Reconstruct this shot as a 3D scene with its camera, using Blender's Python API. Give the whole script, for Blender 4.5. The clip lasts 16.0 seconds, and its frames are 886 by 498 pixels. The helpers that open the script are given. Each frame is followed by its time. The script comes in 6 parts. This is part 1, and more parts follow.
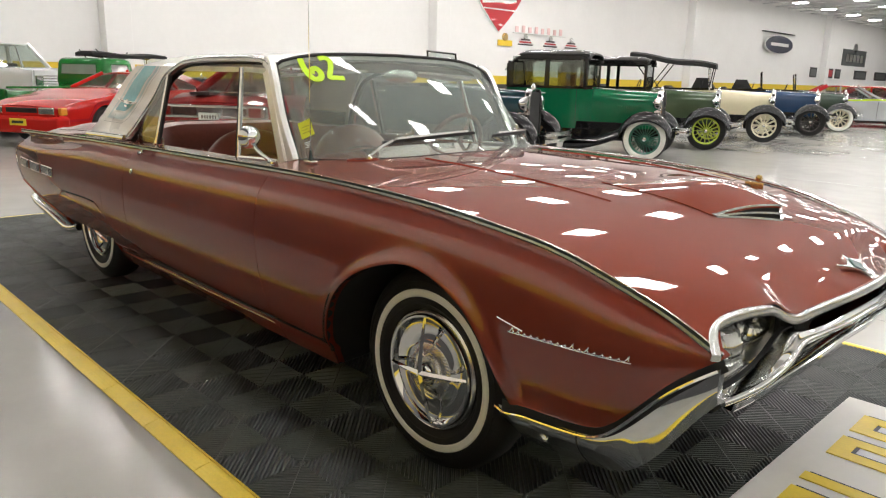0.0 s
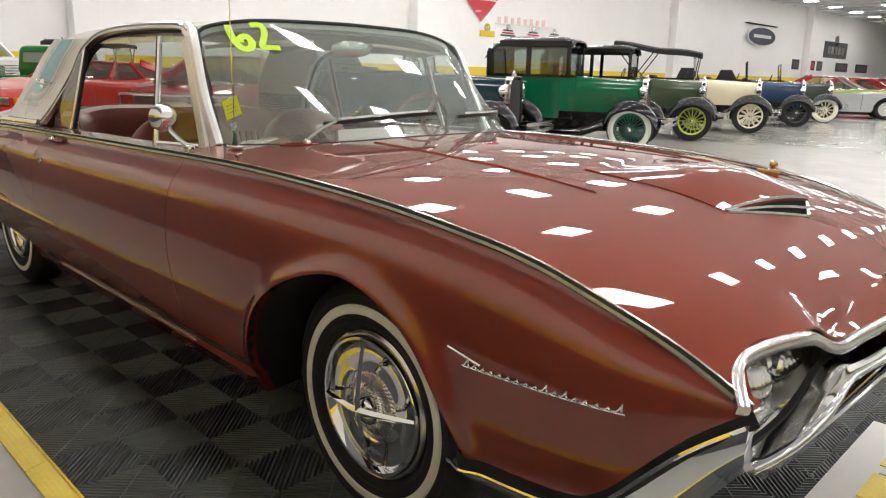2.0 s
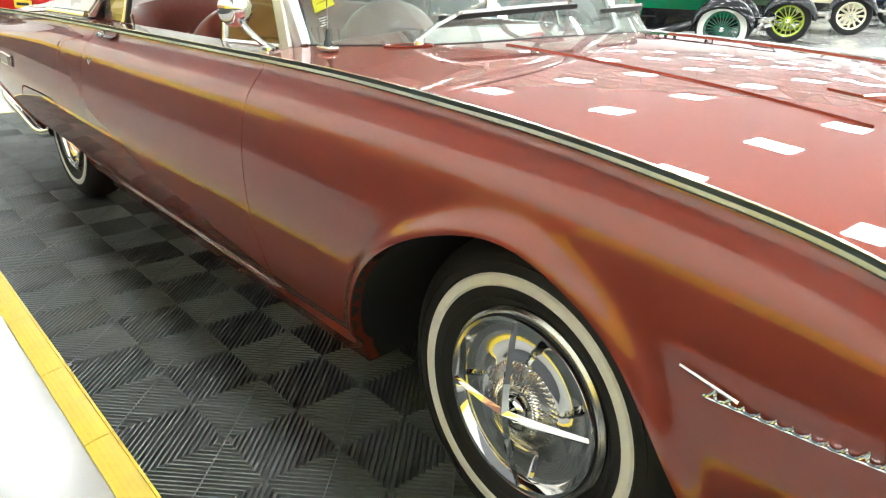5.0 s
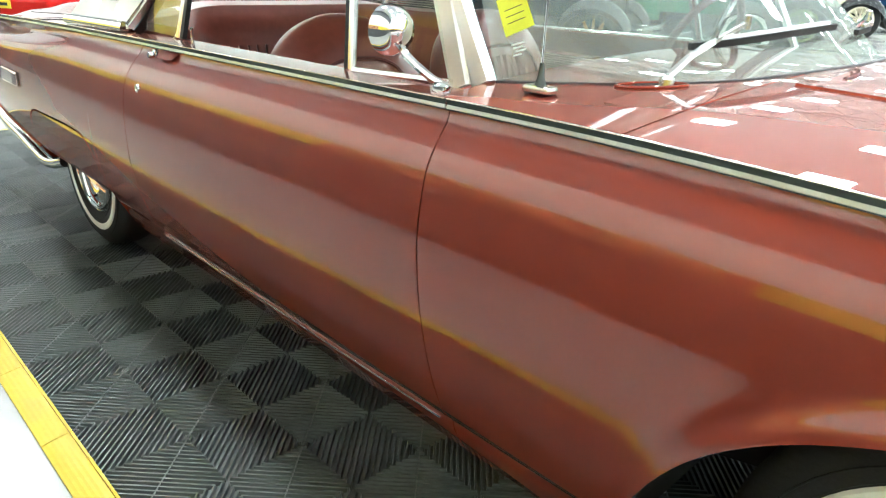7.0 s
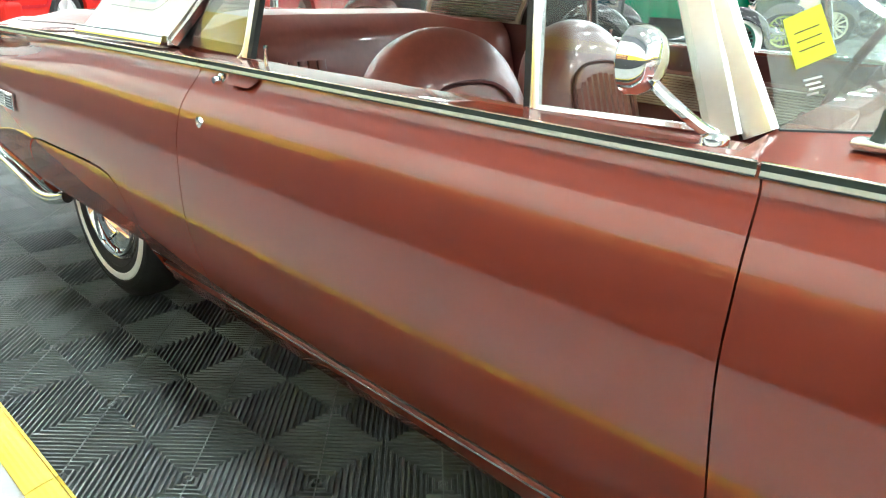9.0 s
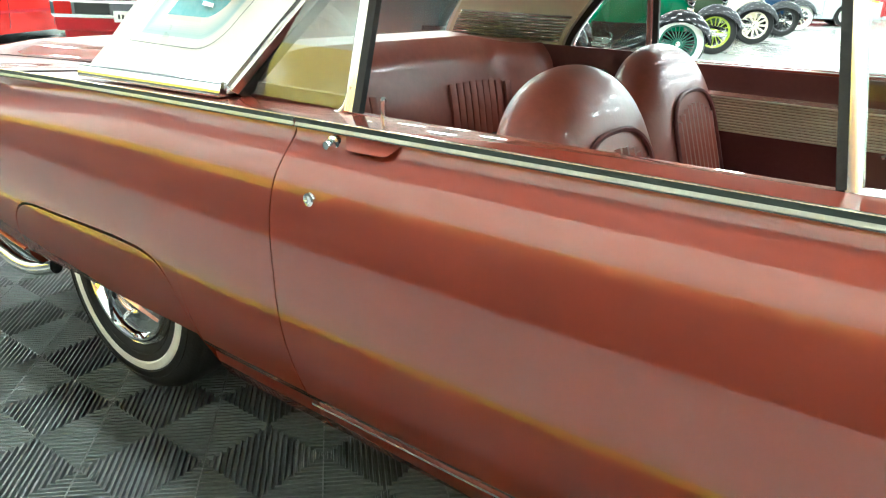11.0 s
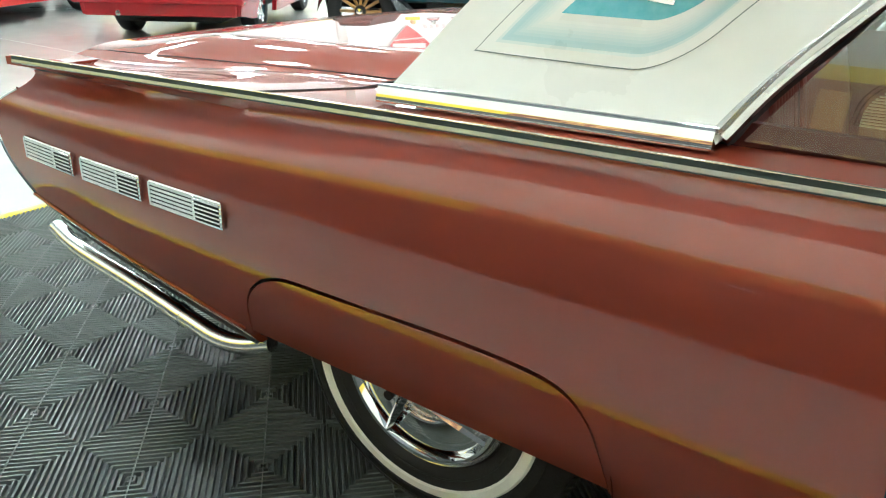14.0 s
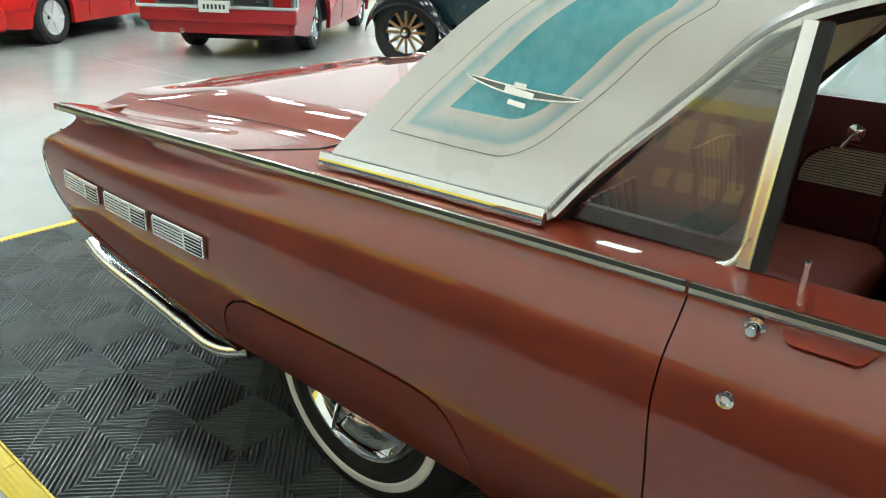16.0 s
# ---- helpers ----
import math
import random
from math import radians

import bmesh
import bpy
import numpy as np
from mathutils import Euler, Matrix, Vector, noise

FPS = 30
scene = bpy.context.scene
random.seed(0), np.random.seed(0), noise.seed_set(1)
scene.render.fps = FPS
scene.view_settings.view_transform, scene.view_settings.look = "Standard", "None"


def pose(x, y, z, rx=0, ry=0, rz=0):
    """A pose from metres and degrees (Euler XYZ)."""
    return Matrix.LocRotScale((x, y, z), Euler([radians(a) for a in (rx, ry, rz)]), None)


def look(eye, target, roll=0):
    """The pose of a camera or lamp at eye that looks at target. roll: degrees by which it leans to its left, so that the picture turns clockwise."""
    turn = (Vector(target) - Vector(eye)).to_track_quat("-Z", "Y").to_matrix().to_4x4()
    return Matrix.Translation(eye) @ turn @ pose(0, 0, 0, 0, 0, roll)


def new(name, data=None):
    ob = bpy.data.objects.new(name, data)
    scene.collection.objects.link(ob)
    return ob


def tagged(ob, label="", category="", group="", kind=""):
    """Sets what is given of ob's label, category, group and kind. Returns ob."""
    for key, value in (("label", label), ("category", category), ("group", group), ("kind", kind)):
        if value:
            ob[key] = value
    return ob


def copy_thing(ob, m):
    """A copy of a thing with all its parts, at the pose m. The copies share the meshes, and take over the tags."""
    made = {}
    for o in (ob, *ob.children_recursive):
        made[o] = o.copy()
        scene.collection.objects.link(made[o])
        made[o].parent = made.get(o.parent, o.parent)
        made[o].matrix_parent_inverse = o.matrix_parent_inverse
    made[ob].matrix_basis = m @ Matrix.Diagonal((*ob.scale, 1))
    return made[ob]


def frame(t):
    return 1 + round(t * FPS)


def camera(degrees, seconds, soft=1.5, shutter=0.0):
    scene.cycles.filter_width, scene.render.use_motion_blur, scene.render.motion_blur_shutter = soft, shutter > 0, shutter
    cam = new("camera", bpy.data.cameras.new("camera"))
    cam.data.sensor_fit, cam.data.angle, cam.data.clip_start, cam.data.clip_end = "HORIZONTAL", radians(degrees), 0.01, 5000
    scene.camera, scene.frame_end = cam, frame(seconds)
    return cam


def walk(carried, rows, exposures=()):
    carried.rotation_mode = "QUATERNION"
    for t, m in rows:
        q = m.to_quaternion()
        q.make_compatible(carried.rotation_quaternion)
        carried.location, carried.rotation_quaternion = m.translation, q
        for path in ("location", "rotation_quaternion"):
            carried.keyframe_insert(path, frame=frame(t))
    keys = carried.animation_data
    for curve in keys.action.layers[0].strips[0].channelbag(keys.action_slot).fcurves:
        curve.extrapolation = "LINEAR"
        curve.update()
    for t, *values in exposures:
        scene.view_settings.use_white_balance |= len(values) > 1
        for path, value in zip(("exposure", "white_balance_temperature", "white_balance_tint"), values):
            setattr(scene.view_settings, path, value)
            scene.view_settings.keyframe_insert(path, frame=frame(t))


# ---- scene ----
cam = camera(63.4, 16.0, soft=1.2)
PATH = [
    (0, (3.03, -2.247, 1.219), (1.635, -0.89, 0.758), 1.4),
    (0.5, (3.035, -2.23, 1.227), (1.669, -0.845, 0.764), 1.5),
    (1, (2.963, -2.207, 1.211), (1.625, -0.795, 0.745), 1.5),
    (1.5, (2.835, -2.097, 1.173), (1.508, -0.675, 0.706), 1.5),
    (2, (2.778, -1.859, 1.143), (1.416, -0.474, 0.665), 1.4),
    (2.5, (2.765, -1.736, 1.093), (1.332, -0.431, 0.598), 1.7),
    (3, (2.767, -1.689, 1.031), (1.329, -0.441, 0.418), 1.5),
    (3.5, (2.707, -1.681, 1.064), (1.293, -0.452, 0.364), 1.4),
    (3.7, (2.657, -1.685, 1.073), (1.247, -0.457, 0.363), 1.5),
    (5.8, (1.938, -1.679, 1.115), (0.561, -0.438, 0.366), 1.9),
    (6, (1.85, -1.702, 1.12), (0.479, -0.454, 0.371), 1.9),
    (6.5, (1.662, -1.728, 1.122), (0.305, -0.462, 0.376), 1.9),
    (7, (1.481, -1.661, 1.089), (0.135, -0.377, 0.353), 2.2),
    (7.5, (1.352, -1.63, 1.082), (0.02, -0.332, 0.345), 2.2),
    (8, (1.202, -1.645, 1.083), (-0.117, -0.337, 0.345), 2.2),
    (8.5, (1.058, -1.678, 1.077), (-0.242, -0.345, 0.348), 2.3),
    (8.7, (0.991, -1.675, 1.074), (-0.297, -0.329, 0.346), 2.4),
    (10.8, (0.378, -1.729, 1.099), (-0.743, -0.228, 0.397), 2.1),
    (11, (0.307, -1.72, 1.106), (-0.795, -0.21, 0.395), 1.9),
    (11.5, (0.098, -1.692, 1.092), (-0.995, -0.176, 0.38), 1.9),
    (12, (-0.132, -1.711, 1.078), (-1.216, -0.192, 0.359), 1.7),
    (12.5, (-0.334, -1.686, 1.043), (-1.411, -0.16, 0.329), 1.7),
    (13, (-0.521, -1.648, 1.028), (-1.576, -0.127, 0.272), 1.1),
    (13.5, (-0.637, -1.683, 1.064), (-1.678, -0.172, 0.267), 1.1),
    (14, (-0.728, -1.74, 1.109), (-1.76, -0.226, 0.306), 1.3),
    (14.5, (-0.756, -1.773, 1.147), (-1.808, -0.275, 0.342), 1.4),
    (15, (-0.752, -1.801, 1.194), (-1.853, -0.341, 0.383), 1.6),
    (15.5, (-0.614, -1.824, 1.243), (-1.771, -0.401, 0.445), 1.8),
    (16, (-0.367, -1.767, 1.294), (-1.533, -0.347, 0.504), 1.6),
]
walk(cam, [(t, look(eye, target, roll)) for t, eye, target, roll in PATH], exposures=((0, -.52, 6450, 12), (2.6, -.52, 6450, 12), (3.5, .28, 6250, 9), (6, .72, 5750, 0), (8.5, 1.0, 5450, -4), (11, 1.22, 5500, -8), (12.5, .82, 5600, -7), (14.5, .46, 5550, -6), (16, .08, 5550, -5)))

# ---------- world and exposure ----------
world = bpy.data.worlds.new("hall_world")
scene.world = world
world.use_nodes = True
world.node_tree.nodes["Background"].inputs[0].default_value = (0.9, 0.95, 1.0, 1)
world.node_tree.nodes["Background"].inputs[1].default_value = 0.05
LAMP_POWER = 50.0


# ---------- materials ----------
def mat(name, base, rough=0.5, metal=0.0, coat=0.0, var=0.12, scale=6.0, bump=0.0, bscale=60.0, spec=0.5, second=None, coat_ior=1.6, coat_rough=0.02):
    """A surface with two scales of colour variation, roughness variation and a fine relief."""
    m = bpy.data.materials.new(name)
    m.use_nodes = True
    nt = m.node_tree
    b = nt.nodes["Principled BSDF"]
    b.inputs["Metallic"].default_value = metal
    b.inputs["Coat Weight"].default_value = coat
    b.inputs["Coat Roughness"].default_value = coat_rough
    b.inputs["Coat IOR"].default_value = coat_ior
    b.inputs["Specular IOR Level"].default_value = spec
    co = nt.nodes.new("ShaderNodeTexCoord")
    n1 = nt.nodes.new("ShaderNodeTexNoise")
    n1.inputs["Scale"].default_value, n1.inputs["Detail"].default_value = scale, 6
    n2 = nt.nodes.new("ShaderNodeTexNoise")
    n2.inputs["Scale"].default_value, n2.inputs["Detail"].default_value = scale * 9, 4
    for n in (n1, n2):
        nt.links.new(co.outputs["Object"], n.inputs["Vector"])
    add = nt.nodes.new("ShaderNodeMath")
    add.operation = "MULTIPLY_ADD"
    add.inputs[1].default_value = 0.6
    nt.links.new(n2.outputs["Fac"], add.inputs[0])
    nt.links.new(n1.outputs["Fac"], add.inputs[2])
    ramp = nt.nodes.new("ShaderNodeMapRange")
    ramp.inputs["From Min"].default_value, ramp.inputs["From Max"].default_value = 0.45, 1.15
    nt.links.new(add.outputs[0], ramp.inputs["Value"])
    mix = nt.nodes.new("ShaderNodeMix")
    mix.data_type = "RGBA"
    hi = second or tuple(min(1, c * (1 + var)) for c in base)
    lo = base if second else tuple(c * (1 - var) for c in base)
    mix.inputs["A"].default_value, mix.inputs["B"].default_value = (*lo, 1), (*hi, 1)
    nt.links.new(ramp.outputs["Result"], mix.inputs["Factor"])
    nt.links.new(mix.outputs["Result"], b.inputs["Base Color"])
    rr = nt.nodes.new("ShaderNodeMapRange")
    rr.inputs["To Min"].default_value, rr.inputs["To Max"].default_value = max(0.0, rough * 0.85), min(1, rough * 1.15)
    nt.links.new(n1.outputs["Fac"], rr.inputs["Value"])
    nt.links.new(rr.outputs["Result"], b.inputs["Roughness"])
    if bump:
        n3 = nt.nodes.new("ShaderNodeTexNoise")
        n3.inputs["Scale"].default_value, n3.inputs["Detail"].default_value = bscale, 5
        nt.links.new(co.outputs["Object"], n3.inputs["Vector"])
        bp = nt.nodes.new("ShaderNodeBump")
        bp.inputs["Strength"].default_value, bp.inputs["Distance"].default_value = bump, 0.004
        nt.links.new(n3.outputs["Fac"], bp.inputs["Height"])
        nt.links.new(bp.outputs["Normal"], b.inputs["Normal"])
    return m


def glow(name, colour, strength):
    m = bpy.data.materials.new(name)
    m.use_nodes = True
    b = m.node_tree.nodes["Principled BSDF"]
    b.inputs["Base Color"].default_value = (*colour, 1)
    b.inputs["Emission Color"].default_value = (*colour, 1)
    b.inputs["Emission Strength"].default_value = strength
    return m


def glass(name, tint=(0.93, 0.97, 0.95), mirror=0.07, rough=0.01, gain=0.85, power=4.0, film=0.0):
    """Thin clear pane: transparent, a pale film for dust and reflected haze, and a mirror sheen that grows at grazing
    angles.
    """
    m = bpy.data.materials.new(name)
    m.use_nodes = True
    nt = m.node_tree
    nt.nodes.remove(nt.nodes["Principled BSDF"])
    t, g, mx, f, pw, ad = (nt.nodes.new(k) for k in ("ShaderNodeBsdfTransparent", "ShaderNodeBsdfGlossy", "ShaderNodeMixShader", "ShaderNodeLayerWeight", "ShaderNodeMath", "ShaderNodeMath"))
    t.inputs["Color"].default_value = (*tint, 1)
    g.inputs["Roughness"].default_value = rough
    f.inputs["Blend"].default_value = 0.5
    pw.operation, ad.operation = "POWER", "MULTIPLY_ADD"
    pw.inputs[1].default_value = power
    ad.inputs[1].default_value, ad.inputs[2].default_value = gain, mirror
    nt.links.new(f.outputs["Facing"], pw.inputs[0])
    nt.links.new(pw.outputs[0], ad.inputs[0])
    nt.links.new(ad.outputs[0], mx.inputs[0])
    # pale diffuse film: a little dust, plus the haze of reflections put in as colour
    dust_haze, du = nt.nodes.new("ShaderNodeMixShader"), nt.nodes.new("ShaderNodeBsdfDiffuse")
    dust_haze.inputs[0].default_value = film
    du.inputs["Color"].default_value = (0.72, 0.80, 0.76, 1)
    nt.links.new(t.outputs[0], dust_haze.inputs[1])
    nt.links.new(du.outputs[0], dust_haze.inputs[2])
    nt.links.new(dust_haze.outputs[0], mx.inputs[1])
    nt.links.new(g.outputs[0], mx.inputs[2])
    nt.links.new(mx.outputs[0], nt.nodes["Material Output"].inputs[0])
    return m


PAINT = mat("copper_red_paint", (0.228, 0.0362, 0.0168), 0.50, 0.36, 1.0, 0.05, 1.5, spec=0.04, coat_ior=1.78, coat_rough=0.012)
CHROME = mat("chrome", (0.80, 0.81, 0.82), 0.045, 1.0, 0, 0.03, 5)
SATIN = mat("satin_chrome", (0.60, 0.60, 0.58), 0.24, 1.0, 0, 0.06, 14)
STEEL = mat("brushed_trim", (0.62, 0.62, 0.60), 0.22, 1.0, 0, 0.06, 12)
DARKTRIM = mat("dark_trim_groove", (0.055, 0.07, 0.066), 0.25, 0.2, 0, 0.1, 12)
PALETRIM = mat("pale_trim_groove", (0.44, 0.48, 0.46), 0.3, 0.6, 0, 0.06, 12)
PILLARMETAL = mat("pale_brushed_pillar", (0.90, 0.90, 0.88), 0.40, 0.8, 0, 0.05, 9)
POLISHED = mat("polished_stainless", (0.86, 0.87, 0.87), 0.2, 1.0, 0, 0.04, 9)
BLACK = mat("black_rubber", (0.014, 0.014, 0.014), 0.6, 0, 0, 0.25, 20, 0.2, 90)
TYRE = mat("tyre_rubber", (0.011, 0.0105, 0.010), 0.7, 0, 0, 0.3, 14, 0.3, 120)
WHITEWALL = mat("whitewall", (0.84, 0.84, 0.77), 0.5, 0, 0, 0.07, 9)
DARK = mat("dark_underbody", (0.012, 0.012, 0.012), 0.8, 0, 0, 0.3, 9)
LEATHER = mat("oxblood_leather", (0.235, 0.066, 0.048), 0.30, 0, 0.25, 0.2, 5, 0.07, 140)
CARPET = mat("dark_red_carpet", (0.045, 0.012, 0.01), 0.95, 0, 0, 0.3, 40, 0.5, 300)
PADDING = mat("dark_red_vinyl", (0.115, 0.034, 0.032), 0.5, 0, 0.0, 0.15, 8, 0.15, 160, spec=0.2)
IVORY = mat("ivory_vinyl", (0.66, 0.61, 0.49), 0.5, 0, 0, 0.06, 8, 0.1, 160)
ROOFWHITE = mat("white_roof_paint", (0.80, 0.80, 0.77), 0.28, 0, 0.6, 0.04, 3)
HEADLINER = mat("brown_headliner", (0.26, 0.22, 0.18), 0.8, 0, 0, 0.1, 20)
GLASS = glass("clear_glass", (0.90, 0.95, 0.93), 0.06, 0.01, 0.45)
WGLASS = glass("tinted_windscreen_glass", (0.66, 0.75, 0.70), 0.07, 0.03, 0.16, 3.0, 0.23)
SIDEGLASS = glass("tinted_side_glass", (0.50, 0.57, 0.54), 0.16, 0.01, 0.6, 4.0, 0.10)
LENS = mat("lamp_lens", (0.62, 0.63, 0.61), 0.09, 0.85, 1.0, 0.12, 30)
YELLOW = mat("yellow_plastic", (0.80, 0.60, 0.04), 0.42, 0, 0, 0.1, 9, 0.15, 90)
TILE = mat("black_floor_tile", (0.112, 0.122, 0.117), 0.30, 0, 0, 0.25, 8, 0.15, 200)
CONCRETE = mat("polished_concrete", (0.39, 0.386, 0.36), 0.18, 0, 0.0, 0.14, 0.35, 0.02, 30)
JOINT = mat("grey_joint_filler", (0.26, 0.26, 0.25), 0.5)
WALLWHITE = mat("white_wall_paint", (0.86, 0.86, 0.85), 0.7, 0, 0, 0.03, 0.6, 0.05, 40)
# unseen south wall: its weaker light is put into this darker, warmer tone
WALLDIMMED = mat("dimmed_warm_wall_paint", (0.70, 0.66, 0.57), 0.7, 0, 0, 0.04, 0.6, 0.05, 40)
WALLUPPER = mat("dark_grey_upper_sheet", (0.10, 0.10, 0.105), 0.6, 0, 0, 0.08, 0.8, 0.05, 40)
WALLYELLOW = mat("yellow_wall_band", (0.78, 0.56, 0.035), 0.55, 0, 0, 0.05, 1.5, 0.05, 40)
WALLDARK = mat("dark_wall_base", (0.05, 0.05, 0.05), 0.6, 0, 0, 0.1, 1.5, 0.05, 40)
PANELORANGE = mat("orange_wall_panel", (0.24, 0.085, 0.04), 0.6, 0, 0, 0.1, 1.5)
PANELBROWN = mat("ochre_lettering", (0.66, 0.36, 0.12), 0.6, 0, 0, 0.1, 3)
CEILWHITE = mat("white_steel_ceiling", (0.78, 0.79, 0.80), 0.6, 0, 0, 0.08, 0.8)
CEILDECK = mat("pale_roof_deck", (0.68, 0.685, 0.69), 0.6, 0, 0, 0.1, 0.8)
TUBE = glow("lamp_diffuser", (1.0, 0.97, 0.92), LAMP_POWER)
LIME = mat("lime_paint_marker", (0.62, 0.95, 0.02), 0.5, 0, 0, 0.05, 20)
NOTE = mat("yellow_paper", (0.75, 0.80, 0.05), 0.7, 0, 0, 0.05, 30)
BLUE = mat("airbrushed_turquoise", (0.015, 0.33, 0.44), 0.3, 0, 0.6, 0.1, 5, second=(0.24, 0.58, 0.64))
FADES = [mat("turquoise_fade", tuple(a + (b - a) * k for a, b in zip((0.80, 0.80, 0.77), (0.10, 0.46, 0.55))), 0.28, 0, 0.6, 0.04, 6) for k in (0.18, 0.46, 0.50, 0.42, 0.34, 0.26, 0.18, 0.11, 0.05)]
PINSTRIPE = mat("grey_pinstripe", (0.16, 0.20, 0.20), 0.3, 0, 0.5, 0.1, 6)
GOLD = mat("brass", (0.65, 0.45, 0.2), 0.25, 1.0, 0, 0.1, 30)
PAPERWHITE = mat("white_board", (0.72, 0.71, 0.67), 0.5, 0, 0, 0.04, 3)
INK = mat("dark_ink", (0.03, 0.03, 0.035), 0.5, 0, 0, 0.1, 20)


# ---------- mesh helpers ----------
def spl(*pairs):
    """Natural cubic spline through (x, y) pairs; a straight line beyond the ends."""
    x = np.array([p[0] for p in pairs], float)
    y = np.array([p[1] for p in pairs], float)
    n, h = len(x), np.diff(x)
    a, r = np.eye(n), np.zeros(n)
    for i in range(1, n - 1):
        a[i, i - 1:i + 2] = h[i - 1], 2 * (h[i - 1] + h[i]), h[i]
        r[i] = 6 * ((y[i + 1] - y[i]) / h[i] - (y[i] - y[i - 1]) / h[i - 1])
    k = np.linalg.solve(a, r)

    def f(q):
        q = min(max(q, x[0]), x[-1])
        i = min(max(int(np.searchsorted(x, q)) - 1, 0), n - 2)
        t, u = q - x[i], x[i + 1] - q
        return float((k[i] * u ** 3 + k[i + 1] * t ** 3) / (6 * h[i]) + (y[i] / h[i] - k[i] * h[i] / 6) * u + (y[i + 1] / h[i] - k[i + 1] * h[i] / 6) * t)
    return f


def lin(*pairs):
    xs, ys = [p[0] for p in pairs], [p[1] for p in pairs]
    return lambda q: float(np.interp(q, xs, ys))


def smooth(a, b, t):
    t = min(max((t - a) / (b - a), 0), 1)
    return t * t * (3 - 2 * t)


def made(name, verts, faces, material, parent=None, label="", shade=True):
    me = bpy.data.meshes.new(name)
    me.from_pydata([tuple(v) for v in verts], [], faces)
    me.materials.append(material)
    if shade:
        me.polygons.foreach_set("use_smooth", [True] * len(me.polygons))
        me.set_sharp_from_angle(angle=0.65)
    me.update()
    ob = new(name, me)
    if parent:
        ob.parent = parent
    if label:
        ob["label"] = label
    return ob


def part(name, bm, material, parent=None, label="", shade=True):
    me = bpy.data.meshes.new(name)
    bm.to_mesh(me)
    bm.free()
    me.materials.append(material)
    if shade:
        me.polygons.foreach_set("use_smooth", [True] * len(me.polygons))
        me.set_sharp_from_angle(angle=0.65)
    ob = new(name, me)
    if parent:
        ob.parent = parent
    if label:
        ob["label"] = label
    return ob


def thing(name, label, category, group="", at=None):
    ob = new(name)
    ob.empty_display_size = 0.1
    if at is not None:
        ob.matrix_basis = at
    return tagged(ob, label, category, group)


def patch(nu, nv, f, flip=False):
    """A grid of f(u, v) with u, v from 0 to 1."""
    vs = [f(i / nu, j / nv) for i in range(nu + 1) for j in range(nv + 1)]
    fs = []
    for i in range(nu):
        for j in range(nv):
            q = [i * (nv + 1) + j, (i + 1) * (nv + 1) + j, (i + 1) * (nv + 1) + j + 1, i * (nv + 1) + j + 1]
            fs.append(q[::-1] if flip else q)
    return vs, fs


def solid(vs, fs, offset):
    """Closes an open sheet: a second skin at offset (a vector), joined round the rim."""
    n = len(vs)
    off = Vector(offset)
    out = [Vector(v) for v in vs] + [Vector(v) + off for v in vs]
    faces = list(fs) + [[i + n for i in f[::-1]] for f in fs]
    count = {}
    for f in fs:
        for a, b in zip(f, f[1:] + f[:1]):
            count[(a, b)] = 1
    for a, b in list(count):
        if (b, a) not in count:
            faces.append([b, a, a + n, b + n])
    return out, faces


def box(bm, lo, hi, bevel=0.0, segs=2, m=None):
    g = bmesh.ops.create_cube(bm, size=1)["verts"]
    c, s = (Vector(lo) + Vector(hi)) / 2, Vector(hi) - Vector(lo)
    for v in g:
        v.co = Vector((v.co.x * s.x, v.co.y * s.y, v.co.z * s.z)) + c
    made_v = g
    if bevel:
        es = list({e for v in g for e in v.link_edges})
        r = bmesh.ops.bevel(bm, geom=es, offset=min(bevel, min(abs(k) for k in s) * 0.49), segments=segs, profile=0.5, affect="EDGES")
        made_v = list({v for f in r["faces"] for v in f.verts} | {v for v in g if v.is_valid})
    if m is not None:
        for v in made_v:
            v.co = m @ v.co
    return bm


def boxed(name, lo, hi, material, parent=None, bevel=0.01, label="", m=None, segs=2):
    return part(name, box(bmesh.new(), lo, hi, bevel, segs, m), material, parent, label, shade=False)


def lathe(profile, n=32, axis="y", centre=(0, 0, 0)):
    """Turns (along, radius) pairs about an axis through centre."""
    vs, fs, k = [], [], len(profile)
    for i in range(n):
        a = 2 * math.pi * i / n
        for d, r in profile:
            p, q = r * math.cos(a), r * math.sin(a)
            vs.append({"y": (p, d, q), "x": (d, p, q), "z": (p, q, d)}[axis])
    for i in range(n):
        for j in range(k - 1):
            a, b = i * k + j, ((i + 1) % n) * k + j
            fs.append([a, b, b + 1, a + 1])
    c = Vector(centre)
    return [Vector(v) + c for v in vs], fs


def sweep(path, section, up=(0, 0, 1), closed=False, caps=True):
    """Sweeps a closed section of (side, up) pairs along a path; side points to the path's right."""
    vs, fs, n, k = [], [], len(path), len(section)
    ps = [Vector(p) for p in path]
    for i, p in enumerate(ps):
        a = ps[(i - 1) % n] if (closed or i) else p
        b = ps[(i + 1) % n] if (closed or i < n - 1) else p
        t = (b - a).normalized()
        s = t.cross(Vector(up)).normalized()
        w = s.cross(t).normalized()
        vs += [p + s * x + w * y for x, y in section]
    for i in range(n if closed else n - 1):
        for j in range(k):
            a, b = i * k, ((i + 1) % n) * k
            fs.append([a + j, a + (j + 1) % k, b + (j + 1) % k, b + j])
    if caps and not closed:
        fs += [list(range(k))[::-1], list(range((n - 1) * k, n * k))]
    return vs, fs


def ring(r, n=10, squash=1.0):
    return [(r * math.cos(2 * math.pi * i / n), squash * r * math.sin(2 * math.pi * i / n)) for i in range(n)]


